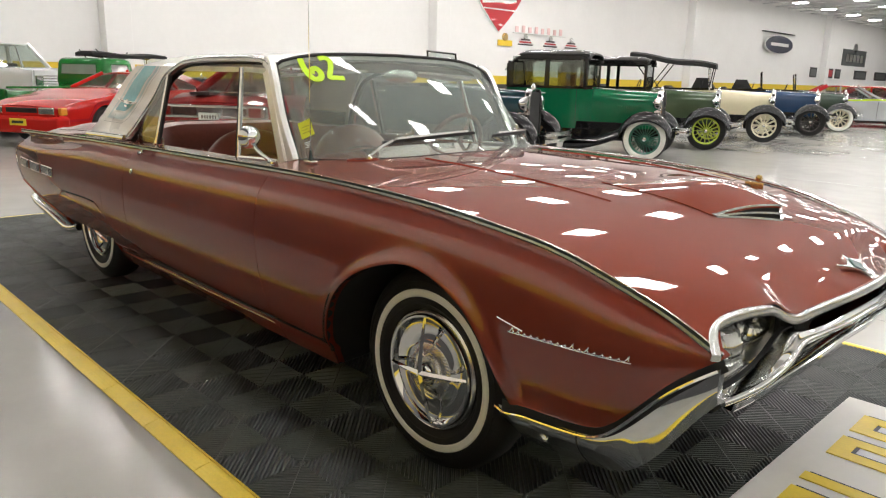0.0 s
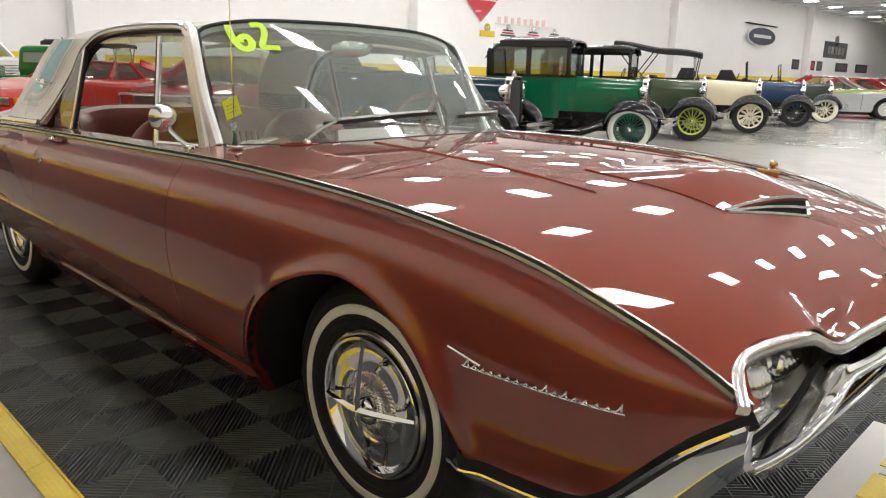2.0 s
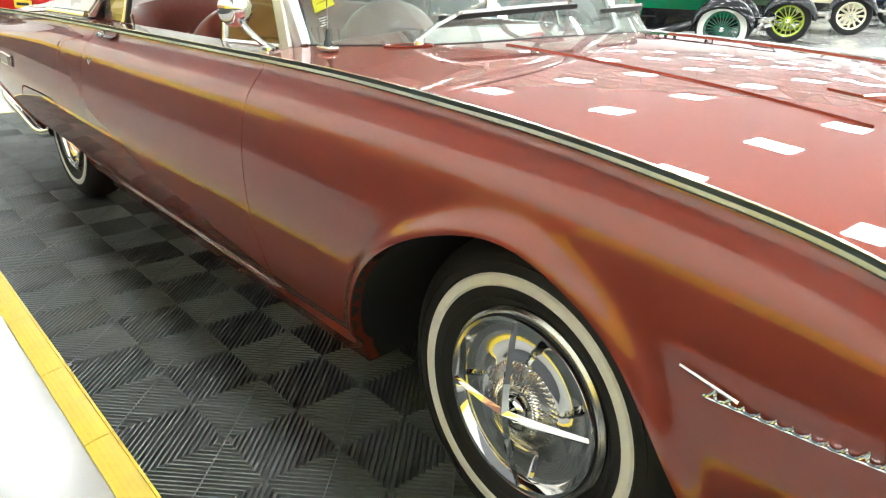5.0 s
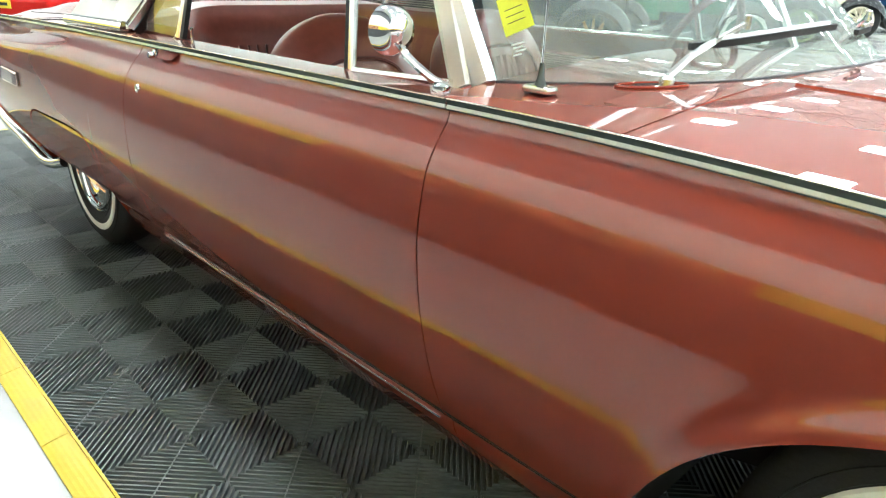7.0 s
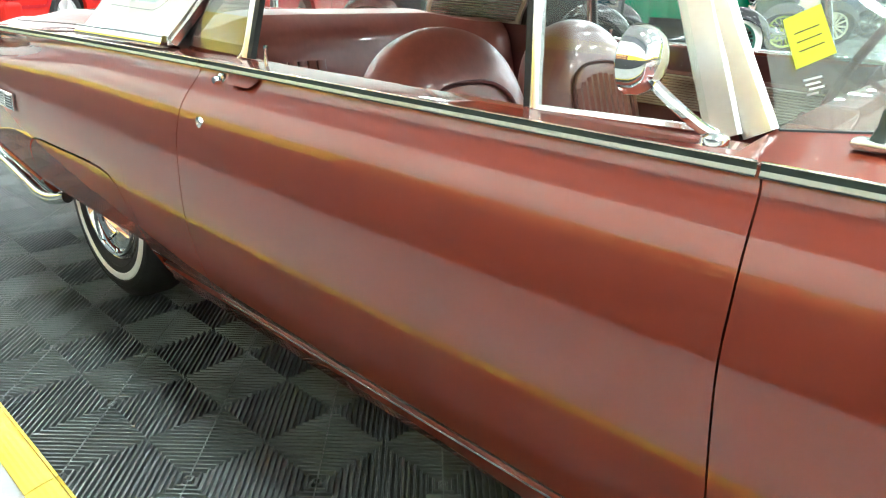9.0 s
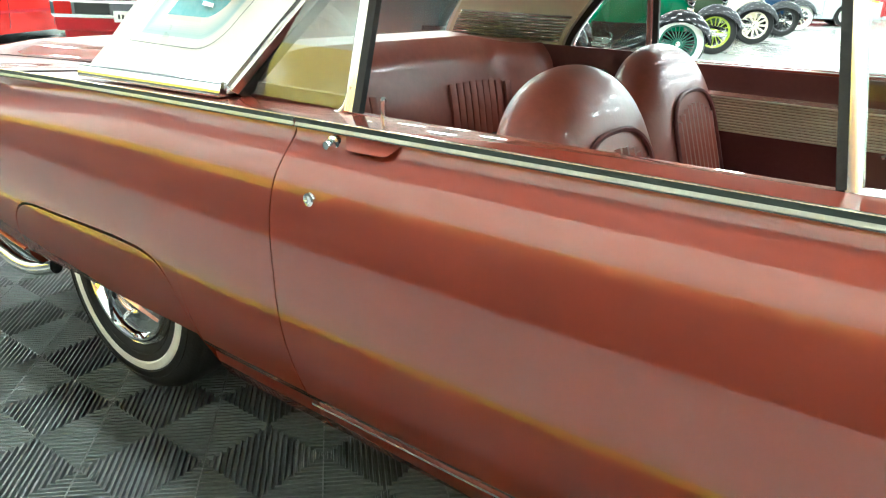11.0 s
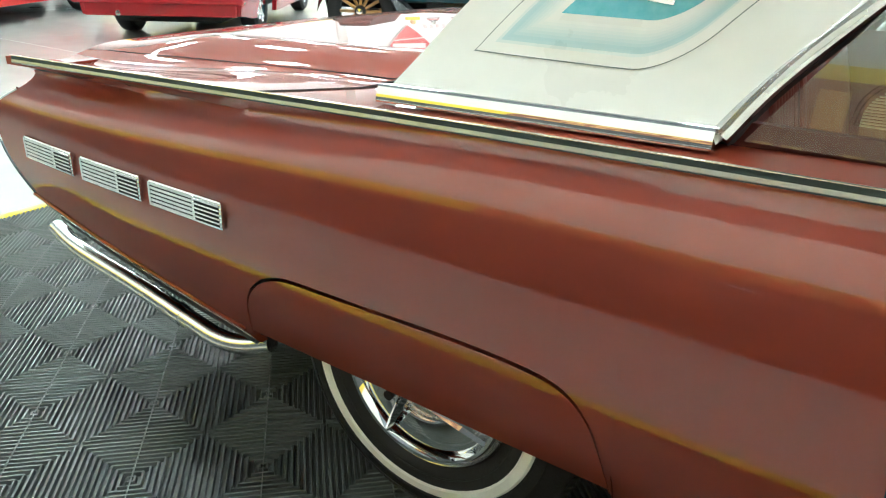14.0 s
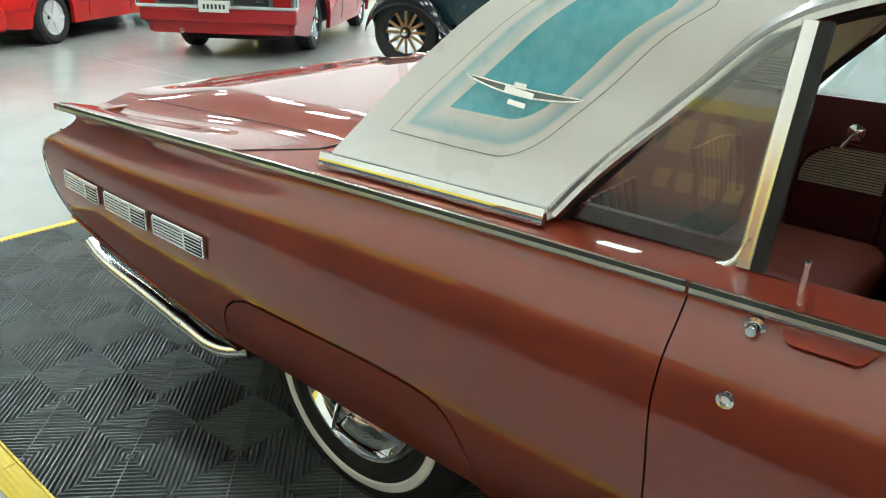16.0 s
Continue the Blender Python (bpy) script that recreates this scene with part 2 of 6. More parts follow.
def joined(*pieces):
    vs, fs = [], []
    for v, f in pieces:
        o = len(vs)
        vs += list(v)
        fs += [[i + o for i in q] for q in f]
    return vs, fs


def moved(piece, m):
    return [m @ Vector(v) for v in piece[0]], piece[1]


def bezier(pts, n=12):
    """Smooth path through a few points (Catmull-Rom)."""
    p = [Vector(q) for q in pts]
    p = [2 * p[0] - p[1]] + p + [2 * p[-1] - p[-2]]
    out = []
    for i in range(1, len(p) - 2):
        for k in range(n):
            t = k / n
            out.append(0.5 * (2 * p[i] + (p[i + 1] - p[i - 1]) * t + (2 * p[i - 1] - 5 * p[i] + 4 * p[i + 1] - p[i + 2]) * t * t
                              + (3 * p[i] - p[i - 1] - 3 * p[i + 1] + p[i + 2]) * t ** 3))
    return out + [p[-2]]

# ---------- the hall ----------
WX, EX, SY, NY, CZ, FZ = -21.0, 12.0, -2.75, 95.0, 7.4, -0.018
boxed("floor", (WX - 0.3, SY - 0.3, FZ - 0.2), (EX + 0.3, NY + 0.3, FZ), CONCRETE, bevel=0)
tagged(bpy.data.objects["floor"], "polished light grey concrete hall floor", "floor", kind="structure")


for i, x in enumerate((-17.8, -11.7, 6.6)):
    boxed("floor_joint", (x - 0.004, SY, FZ - 0.001), (x + 0.004, NY, FZ + 0.0012), JOINT, bpy.data.objects["floor"], bevel=0)
for i, y in enumerate(np.arange(2.12, NY, 6.1)):
    boxed("floor_joint", (WX, y - 0.004, FZ - 0.001), (EX, y + 0.004, FZ + 0.0015), JOINT, bpy.data.objects["floor"], bevel=0)


def hall_wall(name, lo, hi, inner, axis, lo2, hi2, paint=WALLWHITE):
    """A white wall with a yellow band and a dark base, each a few millimetres proud of the one behind."""
    w = tagged(boxed(name, lo, hi, paint, bevel=0), "pale painted hall wall with yellow band and dark base", "wall", kind="structure")
    for nm, z0, z1, m, d in (("wall_band", 1.04, 1.52 if inner == SY else 1.44, WALLYELLOW, 0.006), ("wall_base", FZ, 1.04, WALLDARK, 0.004)):
        a, b = list(lo2), list(hi2)
        a[2], b[2] = z0, z1
        k = "xy".index(axis)
        a[k], b[k] = sorted((inner, inner + (d if inner < 0 else -d)))
        boxed(nm, a, b, m, w, bevel=0)
    return w


hall_wall("wall_west", (WX - 0.3, SY - 0.3, FZ), (WX, NY + 0.3, CZ + 0.6), WX, "x", (0, SY, 0), (0, NY, 0))
hall_wall("wall_south", (WX, SY - 0.3, FZ), (EX, SY, CZ + 0.6), SY, "y", (WX + 0.01, 0, 0), (EX - 0.01, 0, 0), WALLDIMMED)
# unseen dark sheet, added so the body reflects a dark strip under the belt
boxed("upper_dark_sheet", (WX + 0.01, SY, 3.8), (EX - 0.01, SY + 0.02, CZ + 0.6), WALLUPPER, bpy.data.objects["wall_south"], bevel=0, label="unseen dark grey sheet added to darken the upper flank's reflections")
# lettered orange panel set into the yellow band, its writing as plain bars, and a bracket on the dark base
south_panel = boxed("band_panel", (-2.36, SY + 0.006, 1.03), (0.64, SY + 0.014, 1.46), PANELORANGE, bpy.data.objects["wall_south"], bevel=0, label="orange-brown lettered panel in the band")
for row, (z0, z1, n) in enumerate(((1.27, 1.42, 17), (1.10, 1.19, 26))):
    for i in range(n):
        w = 2.8 / n
        if (i * 7 + row) % 6:
            boxed("letter_bar", (-2.26 + i * w, SY + 0.014, z0), (-2.26 + (i + 0.68) * w, SY + 0.018, z1), PANELBROWN, south_panel, bevel=0)
bracket = thing("wall_bracket", "thin light metal bracket on the dark wall base", "bracket", at=pose(-1.30, SY + 0.004, 0.55))
made("stem", *sweep([(0, 0.02, -0.3), (0, 0.02, 0.3)], ring(0.011, 8), up=(1, 0, 0)), STEEL, bracket)
made("arm", *sweep([(-0.2, 0.02, 0.3), (0.2, 0.02, 0.3)], ring(0.011, 8)), STEEL, bracket)
boxed("back_plate", (-0.05, 0, -0.05), (0.05, 0.02, 0.05), STEEL, bracket, 0.004)
hall_wall("wall_east", (EX, SY - 0.3, FZ), (EX + 0.3, NY + 0.3, CZ + 0.6), EX, "x", (0, SY, 0), (0, NY, 0))
hall_wall("wall_north", (WX, NY, FZ), (EX, NY + 0.3, CZ + 0.6), NY, "y", (WX + 0.01, 0, 0), (EX - 0.01, 0, 0))
tagged(boxed("ceiling", (WX - 0.3, SY - 0.3, CZ + 0.6), (EX + 0.3, NY + 0.3, CZ + 0.8), CEILDECK, bevel=0), "white corrugated steel roof deck", "ceiling", kind="structure")

# roof trusses: two chords and a zigzag of web rods
def roof_truss(y):
    vs, fs = [], []
    bits = []
    for z in (CZ - 0.15, CZ + 0.5):
        bits.append(sweep([(WX, y, z), (EX, y, z)], [(-0.05, -0.04), (0.05, -0.04), (0.05, 0.04), (-0.05, 0.04)]))
    n = int((EX - WX) / 0.6)
    for i in range(n):
        x0, x1 = WX + i * 0.6, WX + (i + 1) * 0.6
        za, zb_ = (CZ - 0.15, CZ + 0.5) if i % 2 else (CZ + 0.5, CZ - 0.15)
        bits.append(sweep([(x0, y, za), (x1, y, zb_)], ring(0.026, 5)))
    vs, fs = joined(*bits)
    return tagged(made("roof_truss", vs, fs, CEILWHITE), "white painted open web steel roof truss", "truss", "roof trusses")


for i in range(40):
    roof_truss(SY + 1.2 + i * 2.4)

# rows of rectangular high-bay lamps
def high_bay(x, y):
    t = thing("ceiling_lamp", "rectangular white high-bay fluorescent lamp under the roof", "lamp", "high-bay lamps", pose(x, y, CZ - 0.35))
    boxed("housing", (-0.48, -0.38, 0.02), (0.48, 0.38, 0.10), CEILWHITE, t, 0.02)
    boxed("diffuser", (-0.43, -0.33, -0.005), (0.43, 0.33, 0.018), TUBE, t, 0.004)
    made("hanger", *sweep([(0, 0, 0.1), (0, 0, 0.9)], ring(0.008, 5), up=(1, 0, 0)), STEEL, t)
    return t


lamp0 = high_bay(-18.0, -0.1)
for i in range(8):
    for j in range(19):
        if i or j:
            copy_thing(lamp0, pose(-18.0 + i * 3.9, -0.1 + j * 3.4 + max(0, j - 9) * 2.2, CZ - 0.35))

# columns along the west wall
for i, y in enumerate((6.5, 20.3, 43.0, 67.3)):
    c = tagged(boxed("column", (WX + 0.02, y - 0.4, FZ), (WX + 0.55, y + 0.4, CZ + 0.6), WALLWHITE, None, 0.01), "white painted steel column against the wall", "column", "wall columns")

# ---------- ribbed floor tiles under the car ----------
TX, TY, TS, NX, NYT = -3.78, -1.30, 0.40, 19, 7
deck = tagged(new("floor_mat"), "black ribbed interlocking plastic tile deck with yellow edging", "floor mat", kind="structure")


def tile_mesh():
    bits = []
    h = TS / 4
    bits.append(([(-TS / 2 + .0008, -TS / 2 + .0008, -0.017), (TS / 2 - .0008, -TS / 2 + .0008, -0.017), (TS / 2 - .0008, TS / 2 - .0008, -0.017), (-TS / 2 + .0008, TS / 2 - .0008, -0.017),
                  (-TS / 2 + .0008, -TS / 2 + .0008, -0.011), (TS / 2 - .0008, -TS / 2 + .0008, -0.011), (TS / 2 - .0008, TS / 2 - .0008, -0.011), (-TS / 2 + .0008, TS / 2 - .0008, -0.011)],
                 [[4, 5, 6, 7], [0, 1, 5, 4], [1, 2, 6, 5], [2, 3, 7, 6], [3, 0, 4, 7]]))
    pitch, a = 0.01414, TS / 2
    for qx in (-1, 1):
        for qy in (-1, 1):
            # ribs run across the diagonal from the tile's centre to its corner
            for k in range(int(a * math.sqrt(2) / pitch)):
                d = (k + 0.5) * pitch
                w = 0.0037
                def cut(dd):
                    lo = max(0, dd * math.sqrt(2) - a)
                    return (lo, dd * math.sqrt(2) - lo)
                (p0, p1), (q0, q1) = cut(max(d - w, 0.0002)), cut(min(d + w, a * math.sqrt(2) - 0.0002))
                low = [(p0, p1), (p1, p0), (q1, q0), (q0, q1)]
                (r0, r1), (s0, s1) = cut(max(d - w * 0.6, 0.0002)), cut(min(d + w * 0.6, a * math.sqrt(2) - 0.0002))
                top = [(r0, r1), (r1, r0), (s1, s0), (s0, s1)]
                vs = [(qx * (x * .995 + .0003), qy * (y * .995 + .0003), -0.011) for x, y in low] + [(qx * (x * .995 + .0003), qy * (y * .995 + .0003), 0.0) for x, y in top]
                fs = [[4, 5, 6, 7], [0, 1, 5, 4], [1, 2, 6, 5], [2, 3, 7, 6], [3, 0, 4, 7]]
                if qx * qy > 0:
                    fs = [f[::-1] for f in fs]
                bits.append((vs, fs))
    return joined(*bits)


# thin pale line across each tile, corner to corner
def tile_line():
    a, w = TS / 2 - 0.001, 0.0009
    return [(-a - w, a - w, 0.0006), (-a + w, a + w, 0.0006), (a + w, -a + w, 0.0006), (a - w, -a - w, 0.0006),
            (-a - w, a - w, -0.003), (-a + w, a + w, -0.003), (a + w, -a + w, -0.003), (a - w, -a - w, -0.003)], [[3, 2, 1, 0], [0, 1, 5, 4], [1, 2, 6, 5], [2, 3, 7, 6], [3, 0, 4, 7]]


TILELINE = mat("pale_grey_tile_line", (0.15, 0.16, 0.155), 0.45, 0, 0, 0.5, 30)
t0 = made("floor_tile", *tile_mesh(), TILE, deck, shade=False)
t0.location = (TX + TS / 2, TY + TS / 2, 0)
l0 = made("tile_line", *tile_line(), TILELINE, t0, shade=False)
for i in range(NX):
    for j in range(NYT):
        if i or j:
            o = new("floor_tile", t0.data)
            o.parent = deck
            o.location = (TX + TS * (i + 0.5), TY + TS * (j + 0.5), random.uniform(-0.0006, 0.0006))
            o.rotation_euler = (random.uniform(-0.001, 0.001), random.uniform(-0.001, 0.001), 0)
            ln = new("tile_line", l0.data)
            ln.parent = o

# yellow ramp edging: one piece a tile, ridged along its length
EW = 0.072
edge_sec = [(0, 0.0), (0.0065, 0.0), (0.0070, -0.006), (0.0100, -0.006), (0.0105, -0.0005)] + [(0.0105 + (EW - 0.0105) * k / 10, -0.0005 - 0.011 * (k / 10) ** 1.6 - (0.0004 if k % 2 else 0)) for k in range(1, 11)] + [(EW, -0.0165), (0, -0.0165)]
e_vs, e_fs = sweep([(0, -TS / 2 + 0.0012, 0), (0, TS / 2 - 0.0012, 0)], edge_sec)
e0 = made("edge_strip", e_vs, e_fs, YELLOW, deck, shade=False)
e0.location = (TX + TS / 2, TY, 0)
e0.rotation_euler = (0, 0, -math.pi / 2)
for i in range(NX):
    for y, turn in ((TY, -math.pi / 2), (TY + TS * NYT, math.pi / 2)):
        if i or y != TY:
            o = new("edge_strip", e0.data)
            o.parent, o.location, o.rotation_euler = deck, (TX + TS * (i + 0.5), y, 0), (0, 0, turn)
for j in range(NYT):
    for x, turn in ((TX, math.pi), (TX + TS * NX, 0)):
        o = new("edge_strip", e0.data)
        o.parent, o.location, o.rotation_euler = deck, (x, TY + TS * (j + 0.5), 0), (0, 0, turn)

# ---------- the coupe: body shell ----------
belt_y = spl((-2.75, .846), (-2.0, .839), (-1.0, .833), (0, .829), (1.0, .821), (1.6, .813), (2.0, .800), (2.2, .784), (2.398, .757))
belt_z = spl((-2.75, .803), (-2.0, .823), (-1.5, .837), (-.5, .857), (.5, .873), (1.0, .876), (1.3, .868), (1.6, .851), (1.8, .83), (2.0, .797), (2.13, .757), (2.28, .70), (2.398, .635))
wide_y = spl((-2.8, .874), (-2.3, .902), (-1.8, .910), (-.6, .915), (.6, .915), (1.2, .910), (1.8, .889), (2.1, .868), (2.25, .836), (2.398, .765))
wide_z = spl((-2.8, .57), (-1.8, .56), (0, .56), (1.5, .57), (2.2, .56), (2.398, .60))
arch_z = spl((1.0, .19), (1.03, .27), (1.10, .43), (1.23, .586), (1.38, .662), (1.53, .688), (1.66, .652), (1.77, .575), (1.85, .455), (1.885, .385))
skirt_z = spl((-1.825, .30), (-1.795, .40), (-1.76, .458), (-1.70, .499), (-1.60, .513), (-1.39, .518), (-1.15, .518), (-1.09, .508), (-1.045, .475), (-1.015, .40), (-.995, .29))
nose_z = spl((1.885, .375), (2.08, .382), (2.15, .398), (2.2, .437), (2.31, .56), (2.398, .630))
arch_x = np.linspace(1.0, 1.885, 900)
arch_h = np.array([arch_z(x) for x in arch_x])


upper = spl((0, 0), (.14, .008), (.27, .03), (.47, .108), (.6, .205), (.68, .305), (.75, .455), (.83, .68), (.885, .86), (.915, .945), (.94, .985), (.96, 1.0), (1, 1.0))


def side_y(x, z):
    """Half width of the body at a place along it and a height."""
    yb, zb, ym, zm = belt_y(x), belt_z(x), wide_y(x), min(wide_z(x), belt_z(x) - 0.01)
    ys = yb
    if z >= zm:
        t = min((z - zm) / (zb - zm), 1)
        y = ym - (ym - ys) * upper(t)
    else:
        u = min((zm - z) / (zm - 0.19), 1.05)
        y = ym - 0.112 * u ** 1.9
        y -= 0.006 * smooth(0.29, 0.245, z) + 0.011 * math.exp(-((z - 0.272) / 0.016) ** 2)
    d = zb - z - 0.040
    y -= 0.050 * smooth(-1.15, -2.55, x) * math.exp(-(d / (0.044 if d > 0 else 0.020)) ** 2)
    if 0.85 < x < 2.05:
        d = math.sqrt(float(np.min((arch_x - x) ** 2 + (arch_h - z) ** 2)))
        y += 0.020 * math.exp(-(d / 0.030) ** 2) * smooth(.20, .34, z) * smooth(2.05, 1.85, x)
    return y


def low_quarter(x):
    if x < -1.825:
        return lin((-2.8, .47), (-2.6, .45), (-1.825, .305))(x)
    if x < -.995:
        return skirt_z(x)
    return 0.19


def low_fender(x):
    return 0.19 if x < 1.0 else arch_z(x) if x < 1.885 else nose_z(x)


seam_f = spl((0, .604), (.12, .624), (.3, .631), (.47, .641), (.62, .648), (.8, .652), (1, .662))
seam_r = spl((0, -.680), (.1, -.680), (.23, -.681), (.42, -.669), (.62, -.662), (.8, -.653), (1, -.645))
tail_x = spl((0, -2.652), (.12, -2.63), (.2, -2.645), (.3, -2.705), (.5, -2.748), (.68, -2.725), (.85, -2.67), (1, -2.60))
car = thing("vintage_coupe", "copper-red metallic two-door hardtop coupe with white roof on the tile deck", "car")


def side_sheet(x0, x1, end0, end1, fade, zlow, nu, nv, s, warp=None):
    """A body side from x0 to x1; its ends follow the seams end0 and end1, whose bend dies out within fade metres."""
    def f(u, v):
        if warp:
            u = warp(u)
        x = x0 + (x1 - x0) * u
        zt = belt_z(x)
        zl = zlow(x)
        x += (end0(v) - x0) * smooth(fade[0], 0, x - x0) + (end1(v) - x1) * smooth(fade[1], 0, x1 - x)
        z = zt + (zl - zt) * v
        return (x, s * side_y(x, z), z)
    vs, fs = patch(nu, nv, f, flip=s > 0)
    return solid(vs, fs, (0, -s * 0.03, 0))


belt_sec = [(-0.004, -0.0100), (0.006, -0.0100), (0.0085, -0.0085), (0.0085, -0.0070), (0.004, -0.0066), (0.004, 0.0085), (0.0085, 0.0090), (0.0082, 0.0100), (0.004, 0.0106), (-0.006, 0.006)]


def belt_trim(xa, xb, s, parent):
    n = max(6, int((xb - xa) / 0.03))
    path = [(x, s * (belt_y(x) + 0.001), belt_z(x) - 0.002) for x in np.linspace(xa, xb, n)]
    sec = [(-s * a, b) for a, b in belt_sec]
    made("belt_trim", *sweep(path, sec), STEEL, parent, "polished metal belt moulding with a dark groove", shade=False)
    sec2 = [(-s * a, b) for a, b in ((0.0035, -0.0004), (0.0056, -0.0004), (0.0064, 0.0040), (0.0062, 0.0083), (0.0035, 0.0083))]
    made("trim_insert", *sweep(path, sec2), DARKTRIM, parent, "dark upper insert of the belt moulding")
    sec3 = [(-s * a, b) for a, b in ((0.0035, -0.0063), (0.0076, -0.0063), (0.0066, -0.003), (0.0058, -0.0005), (0.0035, -0.0005))]
    made("trim_insert", *sweep(path, sec3), PALETRIM, parent, "pale lower insert of the belt moulding")


for s in (-1, 1):
    fender = made("front_fender", *side_sheet(.625, 2.398, lambda v: seam_f(v) + 0.0015, lambda v: 2.398, (.3, .01), low_fender, 190, 44, s,
                  lin(*[(0, 0), (.12, .205), (.35, .29), (.60, .60), (.66, .655), (.80, .72), (1, 1)])), PAINT, car)
    belt_trim(0.607, 2.394, s, fender)
    door = made("door", *side_sheet(-.675, .620, lambda v: seam_r(v) + 0.0015, lambda v: seam_f(v) - 0.0015, (.3, .3), lambda x: 0.192, 60, 60, s), PAINT, car)
    belt_trim(-0.677, 0.602, s, door)
    quarter = made("quarter_panel", *side_sheet(-2.70, -.68, tail_x, lambda v: seam_r(v) - 0.0015, (.5, .25), low_quarter, 200, 44, s,
                   lin(*[(0, 0), (.25, .43), (.45, .475), (.62, .795), (.82, .85), (1, 1)])), PAINT, car)
    belt_trim(-2.645, -0.683, s, quarter)
    tail_edge = []
    for v in np.linspace(.22, .98, 26):
        zt_ = belt_z(-2.70)
        z = zt_ + (low_quarter(-2.70) - zt_) * v
        tail_edge.append((tail_x(v) - .001, s * side_y(tail_x(v), z), z))
    made("tail_edge_moulding", *sweep(tail_edge, ring(.0045, 8), up=(0, s, 0)), CHROME, quarter, "thin chrome edge round the tail")
    # fender skirt over the rear wheel
    def sk(u, v):
        x = -1.818 + 0.818 * lin((0, 0), (.3, .1), (.7, .88), (1, 1))(u)
        z0 = skirt_z(x) - 0.008
        z = z0 + (min(0.322, z0 - .004) - z0) * v
        return (x, s * side_y(x, z), z)
    vs, fs = patch(90, 14, sk, flip=s > 0)
    made("fender_skirt", *solid(vs, fs, (0, -s * 0.02, 0)), PAINT, quarter)
    # dark backing behind the panel gaps
    for name, sm in (("front_gap", seam_f), ("rear_gap", seam_r)):
        def gp(u, v):
            x = sm(v) + (u - .5) * 0.03
            z = belt_z(x) + (0.2 - belt_z(x)) * v
            return (x, s * (side_y(x, z) - 0.016), z)
        made("gap_seal", *patch(1, 24, gp), DARK, door)
    def gs(u, v):
        x = -1.83 + 0.84 * u
        t = skirt_z(min(max(x, -1.825), -.995))
        z = t + 0.03 - 0.06 * v
        return (x, s * (side_y(x, z) - 0.022), z)
    made("gap_seal", *patch(60, 2, gs), DARK, quarter)
    # rocker with its thin bright line
    def rk(u, v):
        x = -1.0 + 1.95 * u
        z = 0.200 - 0.03 * v
        return (x, s * (side_y(x, .192) - 0.008 - .02 * v * v), z)
    vs, fs = patch(40, 6, rk, flip=s > 0)
    made("rocker_panel", *solid(vs, fs, (0, -s * 0.06, 0)), PAINT, car)
    path = [(x, s * (side_y(x, .257) + 0.001), .257) for x in np.linspace(-.668, .62, 40)]
    made("rocker_moulding", *sweep(path, ring(0.0028, 6)), STEEL, door)
    # wheel housing liner
    lv, lf = [], []
    ap = [(x, arch_z(x)) for x in np.linspace(1.0, 1.885, 40)]
    lv = [(x, s * (side_y(x, z) - 0.004), z) for x, z in ap] + [(x, s * 0.45, z + 0.02) for x, z in ap]
    lf = [[i, i + 1, i + 41, i + 40] for i in range(39)] + [list(range(40, 80))]
    made("wheel_housing", lv, lf, DARK, fender)

# underside, cross panels
boxed("underbody", (-2.45, -.72, .2), (1.0, .72, .27), DARK, car, 0.02)
boxed("front_crossmember", (1.0, -.44, .3), (2.0, .44, .6), DARK, car, 0.02)
boxed("rear_underbody", (-2.5, -.5, .26), (-1.0, .5, .6), DARK, car, 0.02)

# ---------- hood, cowl, deck ----------
nose_half = spl((0, 2.472), (.168, 2.455), (.28, 2.433), (.36, 2.422), (.43, 2.413), (.47, 2.402), (.52, 2.394), (.58, 2.385), (.64, 2.362), (.70, 2.346), (.745, 2.362), (.79, 2.395))
nose_x = lambda y: nose_half(abs(y))
lip_half = spl((0, .692), (.1, .687), (.22, .678), (.30, .671), (.36, .667), (.42, .667), (.455, .677), (.49, .694), (.52, .706), (.56, .712), (.60, .714), (.66, .705), (.72, .686), (.76, .665), (.79, .645))
skin_half = spl((0, .694), (.1, .690), (.2, .681), (.36, .670), (.43, .672), (.46, .680), (.50, .698), (.54, .706), (.60, .709), (.68, .697), (.74, .676), (.79, .645))
skin_z = lambda y: skin_half(abs(y))
lip_z = lambda y: lip_half(abs(y))


crown_s = spl((.5, .052), (.9, .054), (1.4, .058), (1.8, .066), (2.1, .080), (2.28, .094), (2.40, .102), (2.48, .102))


def hood_z(x, y):
    yb, zb = belt_y(x), belt_z(x)
    q = min(abs(y) / yb, 1)
    crown = crown_s(x)
    z = zb + .92 * crown * (1 - q ** (2.1 + 2.0 * smooth(1.95, 2.4, x))) - .35 * max(0, x - 2.398)
    z += 0.010 * math.exp(-(y / .27) ** 2) * smooth(.9, 2.0, x) * smooth(2.5, 2.05, x)
    return z


def hood_f(u, v):
    y0 = -1 + 2 * v
    xs = 2.47 - .085 * y0 * y0
    xb = 0.945 - .010 * y0 * y0
    x = xb + (xs - xb) * u + (nose_x(y0 * .79) - xs) * max(0, (u - .66) / .34) ** 2
    y = y0 * (belt_y(min(x, 2.398)) - 0.006)
    xe = nose_x(y0 * .79)
    ye = y0 * (belt_y(min(xe, 2.398)) - 0.006)
    z = hood_z(x, y) + (skin_z(y0 * .79) - hood_z(xe, ye)) * max(0, (u - .90) / .10) ** 1.8 * smooth(.58, .46, abs(y0 * .79))
    return (x, y, z)


vs, fs = patch(130, 110, lambda u, v: hood_f(1 - (1 - u) ** 1.5, v))
hood = made("hood", *solid(vs, fs, (0, 0, -0.006)), PAINT, car)


